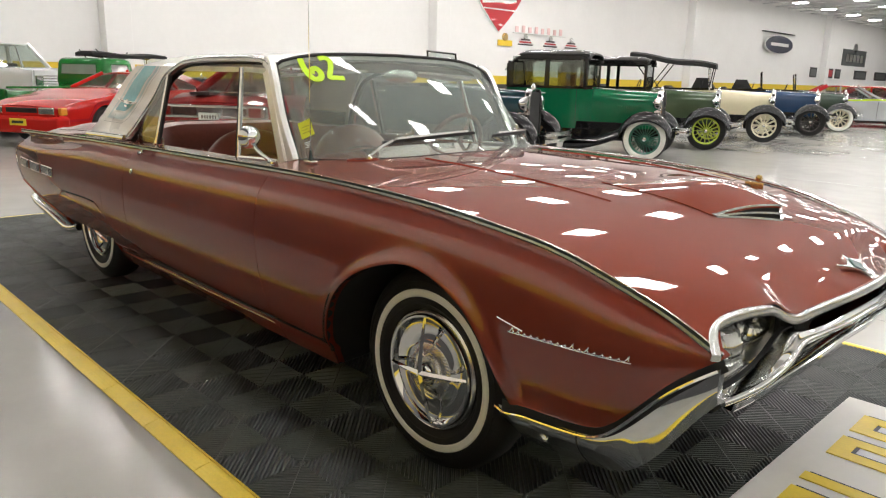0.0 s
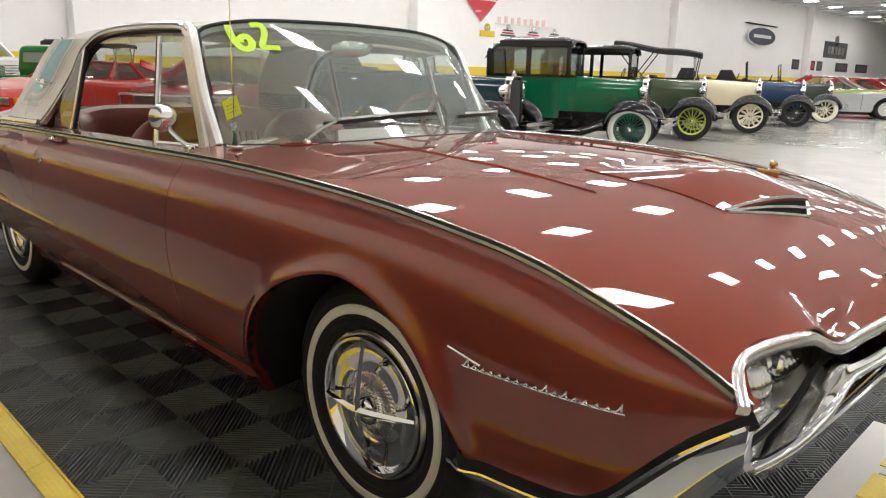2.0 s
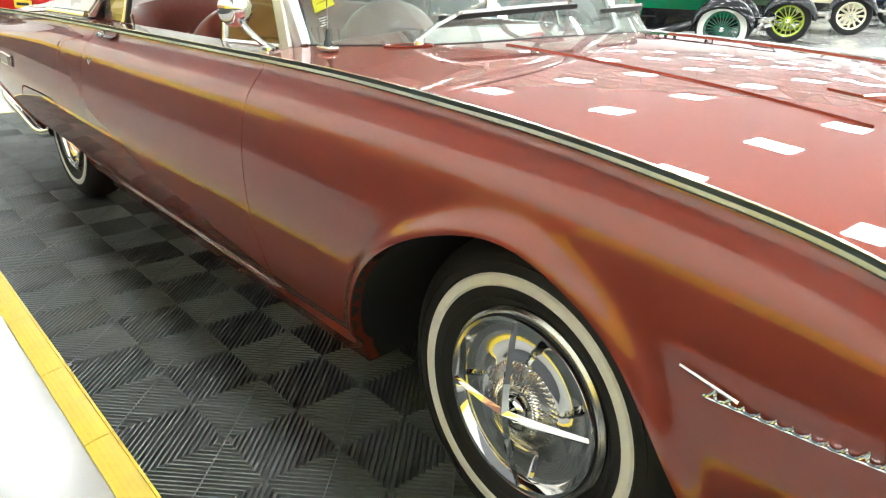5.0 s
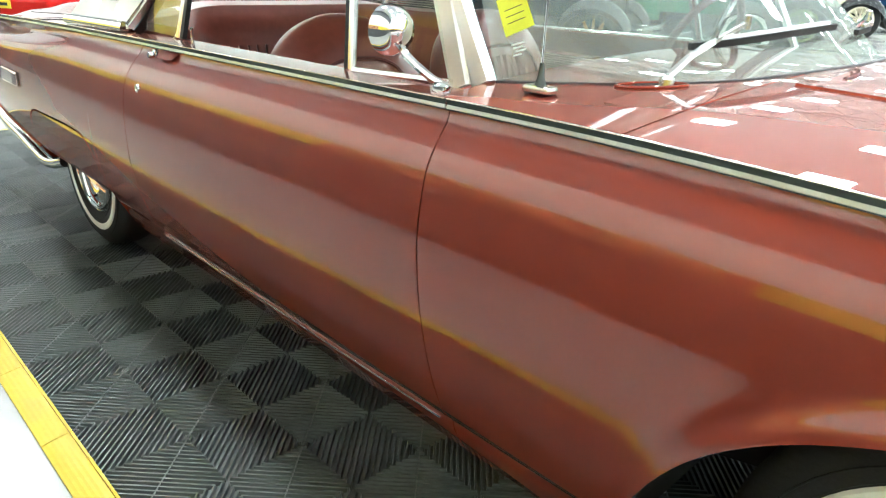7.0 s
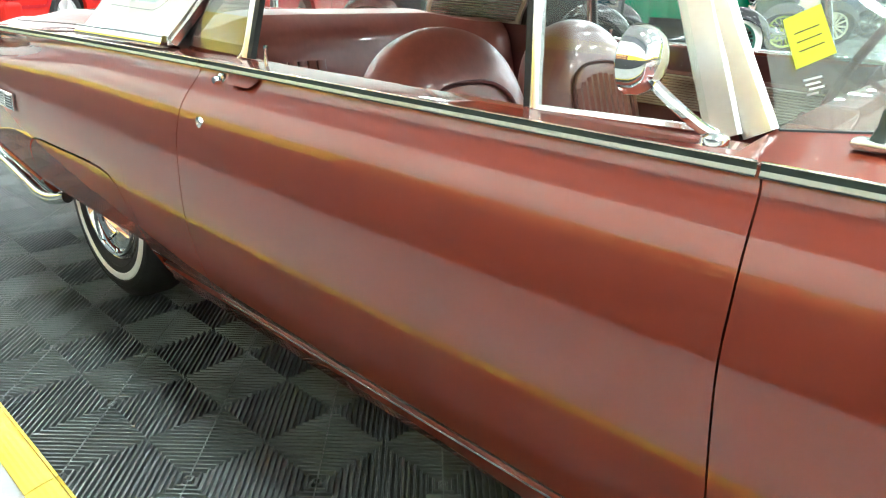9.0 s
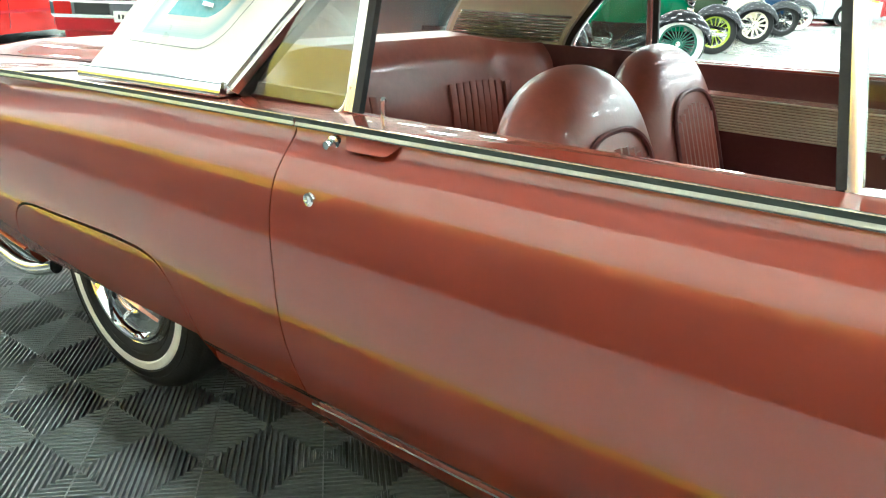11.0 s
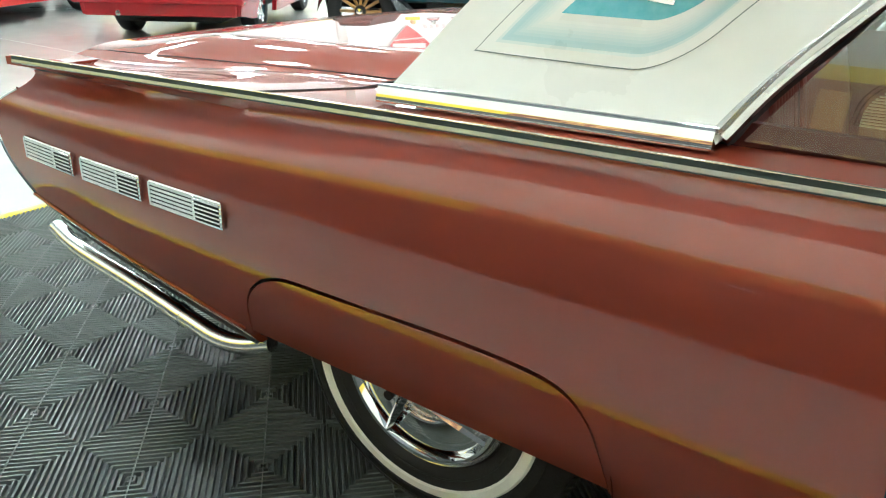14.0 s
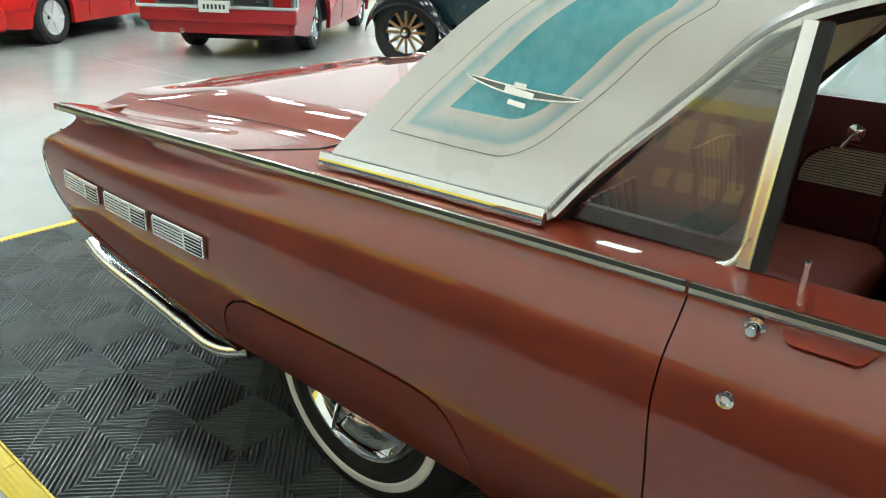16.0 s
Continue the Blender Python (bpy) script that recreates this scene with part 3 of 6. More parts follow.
def cowl_f(u, v):
    y0 = -1 + 2 * v
    x = 0.56 + (0.939 - .010 * y0 * y0 - 0.56) * u
    y = y0 * (belt_y(x) - 0.006)
    return (x, y, hood_z(max(x, .7), y) - 0.001)


vs, fs = patch(10, 60, cowl_f)
made("cowl_panel", *solid(vs, fs, (0, 0, -0.015)), PAINT, car)
made("cowl_gap", *sweep([(.942 - .010 * k * k, k * .82, hood_z(.942, k * .82) - .006) for k in np.linspace(-1, 1, 40)], [(-.006, -.006), (.006, -.006), (.006, .003), (-.006, .003)]), DARK, hood)
# hood edge lines: two raised creases
for s in (-1, 1):
    path = [(x, s * (.36 + .05 * (x - 1)), hood_z(x, .36 + .05 * (x - 1)) + 0.000) for x in np.linspace(.98, 1.85, 30)]
    made("hood_crease", *sweep(path, [(-.006, -.003), (.006, -.003), (0, .004)]), PAINT, hood)

deck_edge = lambda x: belt_y(x) - 0.006


def deck_f(u, v):
    y0 = -1 + 2 * v
    x = -2.66 + (-1.40 + 2.66) * u - .04 * abs(y0) * (u < .02)
    y = y0 * deck_edge(x)
    q = abs(y0)
    z = belt_z(x) + 0.002
    z += -0.030 * smooth(-1.7, -2.5, x) * math.exp(-((q - .84) / .10) ** 2)
    z += 0.045 * smooth(.78, .62, q) * smooth(-2.72, -2.2, x)
    z += .012 * (1 - q * q)
    return (x, y, z)


vs, fs = patch(50, 64, deck_f)
deck_lid = made("trunk_lid", *solid(vs, fs, (0, 0, -0.02)), PAINT, car)
# lid gap lines
for s in (-1, 1):
    def on_deck(x, y):
        return Vector(deck_f((x + 2.66) / 1.26, (y / deck_edge(x) + 1) / 2)) + Vector((0, 0, .0002))
    path = [on_deck(x, s * .62) for x in np.linspace(-2.6, -1.62, 20)] + [on_deck(-1.6, s * y) for y in (.61, .58, .5)]
    made("lid_gap", *sweep(path, ring(0.0016, 5)), DARK, deck_lid)
    path = [on_deck(x, s * y) for x, y in ((-1.60, .62), (-1.63, .70), (-1.72, .78), (-1.78, .825))]
    made("panel_gap", *sweep(path, ring(0.0026, 6)), DARK, deck_lid)
    # door-top ledge between belt and side glass
    def ledge(u, v):
        x = -1.42 + (0.60 + 1.42) * u
        y = belt_y(x) - .004 - v * (belt_y(x) - .004 - .728)
        return (x, s * y, belt_z(x) + .001 + .005 * math.sin(v * math.pi / 2))
    vs, fs = patch(50, 6, ledge, flip=s < 0)
    made("door_top", *solid(vs, fs, (0, 0, -0.02)), PAINT, car)

# rear panel
def rear_f(u, v):
    y0 = -1 + 2 * u
    y = y0 * .78
    z = .79 - .33 * v
    return (-2.60 - .05 * math.sin(v * math.pi), y, z)
made("rear_panel", *solid(*patch(20, 8, rear_f), (0.03, 0, 0)), PAINT, car)
RED = mat("red_lamp_lens", (0.35, 0.01, 0.008), 0.12, 0, 0.6, 0.1, 40)
for s in (-1, 1):
    tl = made("tail_lamp", *lathe([(-.02, .0), (-.022, .07), (-.012, .105), (.05, .11)], 36, "x", (-2.69, s * .715, .605)), RED, car, "round red tail lamp in a chrome ring")
    made("lamp_ring", *lathe([(.06, .108), (-.02, .108), (-.03, .120), (-.02, .132), (.06, .138)], 36, "x", (-2.68, s * .715, .605)), CHROME, tl)

# ---------- roof ----------
half_w = spl((.85, .782), (.941, .730), (1.006, .705), (1.063, .682), (1.2, .645), (1.25, .625))
cap = spl((0, 1.328), (.25, 1.324), (.45, 1.312), (.56, 1.292), (.61, 1.268), (.627, 1.25))
pil_r = spl((.85, -1.52), (.95, -1.445), (1.01, -1.395), (1.12, -1.285), (1.2, -1.185), (1.25, -1.11))
pil_f = spl((.85, -.962), (.97, -.88), (1.105, -.76), (1.185, -.692), (1.215, -.648))


def top_f(u, v):
    y0 = -1 + 2 * v
    y = y0 * .627
    xr = -1.11 + 0.10 * (1 - y0 * y0)
    xf = .340 + .040 * (1 - y0 * y0)
    x = xr + (xf - xr) * u
    z = cap(abs(y)) - .030 * smooth(-.75, -1.3, x) * 1.2 - .012 * smooth(.1, .45, x)
    return (x, y * (1 + .01 * smooth(-.5, .3, x)), z)


vs, fs = patch(44, 56, top_f)
roof = made("roof", *solid(vs, fs, (0, 0, -0.022)), ROOFWHITE, car, "white painted steel roof")
made("headliner", *solid(*patch(20, 20, lambda u, v: tuple(Vector(top_f(.02 + .96 * u, .03 + .94 * v)) - Vector((0, 0, .032)))), (0, 0, -.006)), HEADLINER, roof)


def pil_pt(z, k, out=0.0):
    """A place on the C-pillar: height z, k from its rear edge (0) to its front edge (1)."""
    x = pil_r(z) + (pil_f(min(z, 1.213)) - pil_r(z)) * k
    return x, half_w(z) + out + .012 * math.sin(k * math.pi) - .02 * smooth(.6, 0, k) * smooth(1.0, 1.25, z) * 0


for s in (-1, 1):
    def cp(u, v):
        z = .862 + (1.252 - .862) * v
        x, y = pil_pt(z, u)
        return (x, s * y, z)
    vs, fs = patch(24, 24, cp, flip=s > 0)
    pillar = made("rear_pillar", *solid(vs, fs, (0, -s * 0.05, 0)), ROOFWHITE, roof, "white rear roof pillar with airbrushed turquoise panel")
    ivs, ifs = patch(12, 12, lambda u, v: (lambda q: (q[0], s * (q[1] - .062), .875 + .375 * v))(pil_pt(.875 + .375 * v, .04 + .93 * u)), flip=s < 0)
    made("pillar_trim", *solid(ivs, ifs, (0, s * .008, 0)), IVORY, pillar, "ivory inner pillar trim")
    rb_ = [sweep([(lambda q: (q[0], s * (q[1] - .066), z))(pil_pt(z, k)) for k in (.08, .5, .94)], ring(.0045, 5)) for z in np.linspace(.90, .985, 9)]
    made("speaker_louvre", *joined(*rb_), STEEL, pillar)
    # airbrushed panel: stripes and fade laid on the pillar
    def panel(name, z0, k0, k1, material, out, r):
        """A sheet on the pillar from z0 up, k0 to k1 across, its lower front corner rounded with radius r."""
        def f(u, v):
            z = z0 + (1.25 - z0) * v ** 1.7
            q = max(0, 1 - (z - z0) / r)
            x, y = pil_pt(z, k0 + (k1 - r * 1.9 * (1 - math.sqrt(max(0, 1 - q * q))) - k0) * u, out)
            return (x, s * y, z)
        made(name, *patch(10, 30, f, flip=s > 0), material, pillar)
    panel("pinstripe_border", .9393, .1715, .7585, PINSTRIPE, .0010, .060)
    panel("pillar_ground", .941, .175, .755, ROOFWHITE, .0014, .058)
    for n, fade in enumerate(FADES):
        q = n / 8
        panel("fade_band", .956 + .036 * q, .212 + .088 * q, .722 - .056 * q, fade, .0017 + .00025 * n, .052 - .010 * q)
    panel("fade_ground", .996, .306, .660, ROOFWHITE, .0041, .042)
    panel("turquoise_panel", 1.006, .325, .645, BLUE, .0044, .038)
    # bird-like badge drawn as a plain winged bar
    bx, by = pil_pt(1.05, .52, .008)
    rim_ = [(-.125 + .25 * k / 20, 0, .010 + .004 * (2 * k / 20 - 1) ** 2) for k in range(21)] + [(.125 - .25 * k / 20, 0, .012 - .016 * (1 - (1 - 2 * k / 20) ** 2)) for k in range(1, 20)]
    bits = [sweep(rim_, ring(.0026, 6), closed=True, up=(0, 1, 0)), sweep([(-.10, .001, .004), (0, .001, -.002), (.10, .001, .004)], ring(.0018, 5)),
            sweep([(-.032, -s * .0, .003), (.03, 0, -.001)], [(-.005, -.005), (.005, -.005), (.005, .006), (-.005, .006)]),
            sweep([(-.016, 0, .012), (.010, 0, .012)], [(-.004, -.004), (.004, -.004), (.004, .006), (-.004, .006)]),
            sweep([(-.020, 0, -.018), (.018, 0, -.020)], [(-.003, -.004), (.003, -.004), (.003, .005), (-.003, .005)])]
    badge = made("wing_badge", *joined(*bits), POLISHED, pillar, "chrome winged badge")
    badge.matrix_local = Matrix.Translation((bx, s * by, 1.05)) @ pose(0, 0, 0, s * 20, 3, 0)
    made("badge_plate", [(x, s * .001, z) for x, _, z in rim_], [list(range(len(rim_)))], PINSTRIPE, badge, "grey inlay")
    # base moulding of the pillar
    path = [(x, s * (half_w(.86) + .006), belt_z(x) + .024) for x in np.linspace(-1.52, -.955, 16)]
    made("pillar_moulding", *sweep(path, [(-s * a, b) for a, b in ((-.010, -.016), (.012, -.016), (.013, -.012), (.004, .012), (.001, .014), (-.010, .012))]), CHROME, pillar)
    # drip rail and window surround, one sweep from the windscreen foot to the pillar foot
    rail = bezier([(.546, .684, .885), (.452, .680, 1.05), (.372, .664, 1.22), (.318, .650, 1.268), (.2, .652, 1.285), (-.2, .652, 1.285), (-.45, .648, 1.268), (-.60, .645, 1.232), (-.69, .652, 1.185), (-.78, .668, 1.09), (-.90, .715, .955), (-.955, .762, .872)], 8)
    path = [(x, s * y, z) for x, y, z in rail]
    made("window_surround", *sweep(path[20:], [(-.013, -.012), (.013, -.012), (.015, .002), (.008, .008), (.003, .013), (-.003, .008), (-.013, .008)], up=(0, s, 0.3)), SATIN, roof, "bright metal drip rail and window surround")
    made("pillar_front", *sweep(path[:26], [(-.022, -.020), (.020, -.020), (.025, -.004), (.018, .008), (-.004, .011), (-.020, .006)], up=(0, s, 0.3)), PILLARMETAL, roof, "bright windscreen pillar")
    made("pillar_lining", *sweep([(x - .012, y - s * .024, z - .006) for x, y, z in path[:26]], [(-.020, -.012), (.020, -.012), (.020, .012), (-.020, .012)], up=(0, s, 0.3)), BLACK, roof, "dark inner lining of the windscreen pillar")
    made("window_seal", *sweep([(x - .0, y - s * .022, z - .012) for x, y, z in path[24:]], [(-.010, -.018), (.012, -.018), (.012, .008), (-.010, .008)], up=(0, s, 0.3)), BLACK, roof)

# backlight and windscreen
def back_f(u, v):
    y0 = -1 + 2 * v
    zt = 1.235 + .03 * (1 - y0 * y0)
    x0, z0 = -1.115 + .10 * (1 - y0 * y0), zt
    x1, z1 = -1.52 - .04 * (1 - y0 * y0), .872
    return (x0 + (x1 - x0) * u - .05 * math.sin(u * math.pi) * (1 - .5 * y0 * y0), y0 * (.60 + .14 * u), z0 + (z1 - z0) * u)
bg = made("rear_window", *patch(12, 24, back_f), WGLASS, car)
bg.visible_shadow = False
ws_x = spl((0, .955), (.3, .915), (.46, .84), (.58, .705), (.668, .565))


def ws_f(u, v):
    y0 = -1 + 2 * v
    yb_, yt = y0 * .668, y0 * .632
    xb_, zb_ = ws_x(abs(yb_)), .922 - .035 * y0 * y0
    xt, zt = .345 + .042 * (1 - y0 * y0), cap(abs(yt) * .98) - .014
    bow = .020 * math.sin(u * math.pi)
    return (xb_ + (xt - xb_) * u + bow, yb_ + (yt - yb_) * u, zb_ + (zt - zb_) * u + bow)


ws = made("windscreen", *patch(20, 40, ws_f), WGLASS, car)
ws.visible_shadow = False
edge = [ws_f(0, v) for v in np.linspace(0, 1, 40)]
made("windscreen_seal", *sweep(edge, ring(.008, 6)), BLACK, ws)
edge = [Vector(ws_f(1, v)) + Vector((-.004, 0, .006)) for v in np.linspace(0, 1, 40)]
made("windscreen_header", *sweep(edge, ring(.007, 8)), BLACK, ws, "black windscreen header seal")
# lime year number on the glass, and the paper note
def on_screen(u, v, out=.004):
    p = Vector(ws_f(u, v))
    du, dv = Vector(ws_f(u + .02, v)) - p, Vector(ws_f(u, v + .02)) - p
    n = dv.cross(du).normalized()
    if n.x < 0:
        n = -n
    up = du.normalized()
    rt = up.cross(n).normalized()
    return Matrix.Translation(p + n * out) @ Matrix((rt, up, n)).transposed().to_4x4()


def stroke(pts, w, m, name, parent, material):
    path = bezier([(x, y, 0) for x, y in pts], 8)
    vs_, fs_ = sweep(path, [(-w, 0), (w, 0), (w, .001), (-w, .001)])
    made(name, [m @ Vector(v) for v in vs_], fs_, material, parent, "hand-painted lime year number 62")
m62 = on_screen(.845, .128, .003) @ Matrix.Rotation(math.radians(-13), 4, "Z") @ Matrix.Diagonal((1.22, 1.6, 1, 1))
stroke([(-.056, .046), (-.055, .015), (-.048, -.018), (-.032, -.042), (-.010, -.040), (-.002, -.018), (-.013, .002), (-.030, -.004), (-.034, -.020)], .0105, m62, "year_number", ws, LIME)
stroke([(.008, .046), (.030, .050), (.044, .038), (.042, .012), (.030, -.018), (.026, -.036), (.048, -.038), (.074, -.040)], .0095, m62, "year_number", ws, LIME)
mn = on_screen(.27, .026, .003) @ Matrix.Diagonal((.62, .68, 1, 1))
made("paper_note", [mn @ Vector(p) for p in ((-.045, -.05, 0), (.045, -.04, 0), (.04, .06, .004), (-.045, .05, .004))], [[0, 1, 2, 3]], NOTE, ws, "yellow-green paper note behind the glass")
for k in range(4):
    made("note_line", [mn @ Vector(p) for p in ((-.03, -.02 + k * .018, .0028), (.025, -.015 + k * .018, .0028), (.025, -.013 + k * .018, .003), (-.03, -.018 + k * .018, .003))], [[0, 1, 2, 3]], INK, ws)
# small white inspection sticker
ms = on_screen(.135, .022, .003) @ Matrix.Diagonal((.6, .6, 1, 1))
for k, (a, b) in enumerate(((-.02, .006), (-.012, .02), (-.018, .014), (-.02, .02))):
    made("white_mark", [ms @ Vector(p) for p in ((a, -.016 + k * .011, 0), (b, -.016 + k * .011, 0), (b, -.011 + k * .011, 0), (a, -.011 + k * .011, 0))], [[0, 1, 2, 3]], PAPERWHITE, ws)

# ---------- nose: lip, lamps, bumper, grille ----------
lip = [(nose_x(y) + .004, y, lip_z(y) - .006) for y in np.linspace(-.785, .785, 110)]
made("hood_lip", *sweep(lip, [(-.012, -.016), (.004, -.018), (.008, -.016), (.009, -.012), (.009, -.001), (.007, .004), (.002, .006), (-.006, .006), (-.012, .003)]), SATIN, hood, "chrome hood lip and lamp brow")
low_b = spl((1.835, .238), (1.97, .222), (2.08, .242), (2.17, .270), (2.235, .312), (2.31, .395), (2.355, .465), (2.398, .522))
fx_ = spl((0, 2.487), (.2, 2.468), (.4, 2.447), (.5, 2.438), (.7, 2.415), (.782, 2.396))
ft_ = spl((0, .645), (.2, .631), (.4, .628), (.44, .629), (.47, .620), (.51, .596), (.55, .574), (.60, .557), (.66, .545), (.72, .538), (.782, .535))
fl_ = spl((0, .620), (.2, .604), (.4, .602), (.43, .596), (.46, .574), (.50, .556), (.56, .541), (.66, .529), (.72, .524), (.782, .520))
pod_low = spl((.35, .62), (.444, .612), (.506, .577), (.573, .552), (.62, .538), (.68, .528), (.78, .522))
bumper = new("front_bumper")
bumper.parent = car
bumper["label"] = "chrome wraparound front bumper"
for s in (-1, 1):
    def bs(u, v):
        x = 1.838 + (2.397 - 1.838) * u
        zt, zl = (nose_z(max(x, 1.885)) - .022), low_b(x)
        z = zt + (zl - zt) * v
        base = side_y(x, max(zt, .2)) + .010
        y = base - .004 - .009 * smooth(.45, .95, u) * max(0, .52 - v) / .52 - .010 * (1 - smooth(.3, .8, u)) * v - (.085 - .075 * smooth(.25, .85, u)) * max(0, (v - .16) / .84) ** 1.55
        return (x, s * y, z)
    vs, fs = patch(60, 18, bs, flip=s > 0)
    w = made("bumper_wing", *solid(vs, fs, (0, -s * .025, 0)), CHROME, bumper)
    # rolled upper edge and the joint
    path = [(x, s * (side_y(x, nose_z(max(x, 1.885))) + .013), nose_z(max(x, 1.885)) - .022) for x in np.linspace(1.838, 2.395, 50)]
    made("bumper_edge", *sweep(path, ring(.0045, 6)), CHROME, w)
    path = [Vector(bs((2.085 - 1.838) / .559, v)) + Vector((0, s * .001, 0)) for v in np.linspace(0, 1, 14)]
    made("bumper_joint", *sweep(path, ring(.0016, 5)), DARK, w)
    made("bumper_bolt", *lathe([(0, .013), (s * .006, .011), (s * .008, .0)], 16, "y", (1.98, s * (abs(bs((1.98 - 1.838) / .559, .4)[1])), bs((1.98 - 1.838) / .559, .4)[2])), CHROME, w)
    # black filler between fender and bumper
    path = [(x, s * (side_y(x, nose_z(max(x, 1.885)) + .003) - .012), nose_z(max(x, 1.885)) - .006) for x in np.linspace(1.86, 2.395, 40)]
    made("bumper_filler", *sweep(path, [(-.008, -.022), (.010, -.022), (.010, .010), (-.008, .010)]), BLACK, w)
    # front face: slim bar in the middle, scooped wing below the lamps, out to the corner
    def bf(u, v):
        y = .782 - .782 * u
        xo = fx_(y)
        zt, zl = ft_(y), fl_(y)
        z = zt + (zl - zt) * v
        ye = abs(bs(1.0, min(1, max(0, (.608 - z) / .086)))[1])
        bar_ = smooth(.58, .42, y)
        bulge = .008 * math.sin(math.pi * v) * bar_ - .034 * math.sin(math.pi * min(1, v * 1.15)) * (1 - bar_) * smooth(.76, .66, y)
        return (xo + bulge, s * (y - (.782 - ye) * smooth(.3, 0, u)), z)
    vs, fs = patch(60, 16, bf, flip=s < 0)
    made("bumper_face", *solid(vs, fs, (-.035, 0, 0)), CHROME, bumper)
    path = [Vector(bf(u, 1.0)) + Vector((.002, 0, .002)) for u in np.linspace(0.02, 1, 50)]
    made("bumper_rim", *sweep(path, ring(.0095, 10)), CHROME, bumper)
    # headlamp pod: chrome shell with two lamps, its outer jamb running down to the wing
    def pod(u, v):
        a = math.pi * 2 * u
        y = .585 - .03 * v + math.copysign(abs(math.cos(a)) ** .5, math.cos(a)) * .185
        hi = lip_z(y) - .012 if math.sin(a) > 0 else pod_low(y)
        z = .615 + (hi - .615) * abs(math.sin(a)) ** .5 * (1 - .1 * v)
        return (nose_x(y) + .002 - .10 * v, s * y, z)
    vs, fs = patch(56, 5, pod, flip=s > 0)
    p = made("headlamp_pod", vs, fs, POLISHED, car, "chrome headlamp recess with twin round lamps")
    made("pod_back", *patch(56, 3, lambda u, v: (pod(u, 1)[0] * (1 - v) + 2.25 * v, s * (.555 + (abs(pod(u, 1.0)[1]) - .555) * (1 - v)), .615 + (pod(u, 1.0)[2] - .615) * (1 - v))), POLISHED, p)
    for yy, xx in ((.572, 2.322), (.430, 2.335)):
        def lens(u, v):
            r, a = .064 * u, 2 * math.pi * v
            return (xx + .036 * (1 - u ** 2.2) + .0011 * math.cos(r * math.cos(a) * 2 * math.pi / .0085) * (u < .97), s * yy + r * math.cos(a), .588 + r * math.sin(a))
        lamp = made("headlamp", *patch(26, 72, lens, flip=True), LENS, p, "round fluted glass headlamp")
        made("lamp_bezel", *lathe([(-.03, .076), (.006, .075), (.012, .070), (.006, .064), (-.01, .063)], 36, "x", (xx, s * yy, .588)), CHROME, lamp)
    # black gap between pod and bumper
    path = [(fx_(y) - .042, s * y, ft_(y) + .002) for y in np.linspace(.765, .30, 30)]
    made("bumper_gap", *sweep(path, [(-.006, -.018), (.006, -.018), (.006, .0), (-.006, .0)]), DARK, bumper)
bm = bmesh.new()
for k in range(24):
    y = -.40 + k * .8 / 23
    box(bm, (2.405, y - .004, .50), (2.417, y + .004, .61))
for k in range(6):
    z = .505 + k * .02
    box(bm, (2.407, -.42, z - .003), (2.419, .42, z + .003))
grille = part("grille", bm, STEEL, car, "fine bright metal grille mesh", shade=False)
boxed("grille_back", (2.38, -.44, .50), (2.395, .44, .66), DARK, grille, .002)
low_rim = spl((0, .572), (.15, .560), (.35, .532), (.5, .516), (.7, .502))
made("lower_bumper_rim", *sweep([(fx_(abs(y)) - .012, y, low_rim(abs(y))) for y in np.linspace(-.70, .70, 90)], [(-.02, -.012), (.006, -.014), (.013, -.004), (.012, .006), (.002, .012), (-.02, .010)]), CHROME, bumper)
boxed("valance", (2.1, -.70, .46), (2.36, .70, .50), DARK, car, .01)

# scoop, emblem and brass ornament on the hood
def scoop_f(u, v):
    y = -.23 + .46 * v
    q = abs(y) / .23
    xf = 2.195 - .105 * q
    x = 1.70 + (xf - 1.70) * u
    h = .046 * smooth(0, .7, u) * (1 - q ** 1.8)
    return (x, y, hood_z(x, y) + .003 + h)
vs, fs = patch(30, 30, scoop_f)
scoop = made("hood_scoop", *solid(vs, fs, (0, 0, -.012)), PAINT, hood, "raised pointed hood scoop with dark slots")
for s in (-1, 1):
    def face(u, v):
        y = .226 * u
        x = 2.195 - .105 * y / .23 + .004
        z0 = hood_z(x, y) + .002
        return (x - .012 * v, s * y, z0 + max(.003, .046 * (1 - (y / .23) ** 1.8)) * v)
    made("slot_back", *patch(16, 3, face), DARK, scoop)
    for lv in (.02, .45, .98):
        path = [Vector(face(u, lv)) + Vector((.004, 0, 0)) for u in np.linspace(0, 1, 16)]
        made("slot_bar", *sweep(path, [(-.004, -.003), (.004, -.003), (.004, .003), (-.004, .003)]), POLISHED, scoop)
bm = bmesh.new()
box(bm, (-.02, -.004, -.004), (.05, .004, .02), .003)
orn = part("brass_ornament", bm, GOLD, hood, "small brass ornament on the hood")
orn.matrix_local = pose(1.955, .33, hood_z(1.965, .33) + .004) @ Matrix.Diagonal((.95, 1.0, 1.0, 1))
made("ornament_rod", *sweep([(x, .33 + .3 * (x - 1.965), hood_z(x, .33) + .007) for x in np.linspace(1.80, 1.99, 8)], ring(.0035, 6)), DARK, hood)
made("ornament_head", *lathe([(.0, .0), (.004, .010), (.014, .013), (.024, .010), (.028, 0)], 14, "z", (.03, 0, .02)), GOLD, orn)
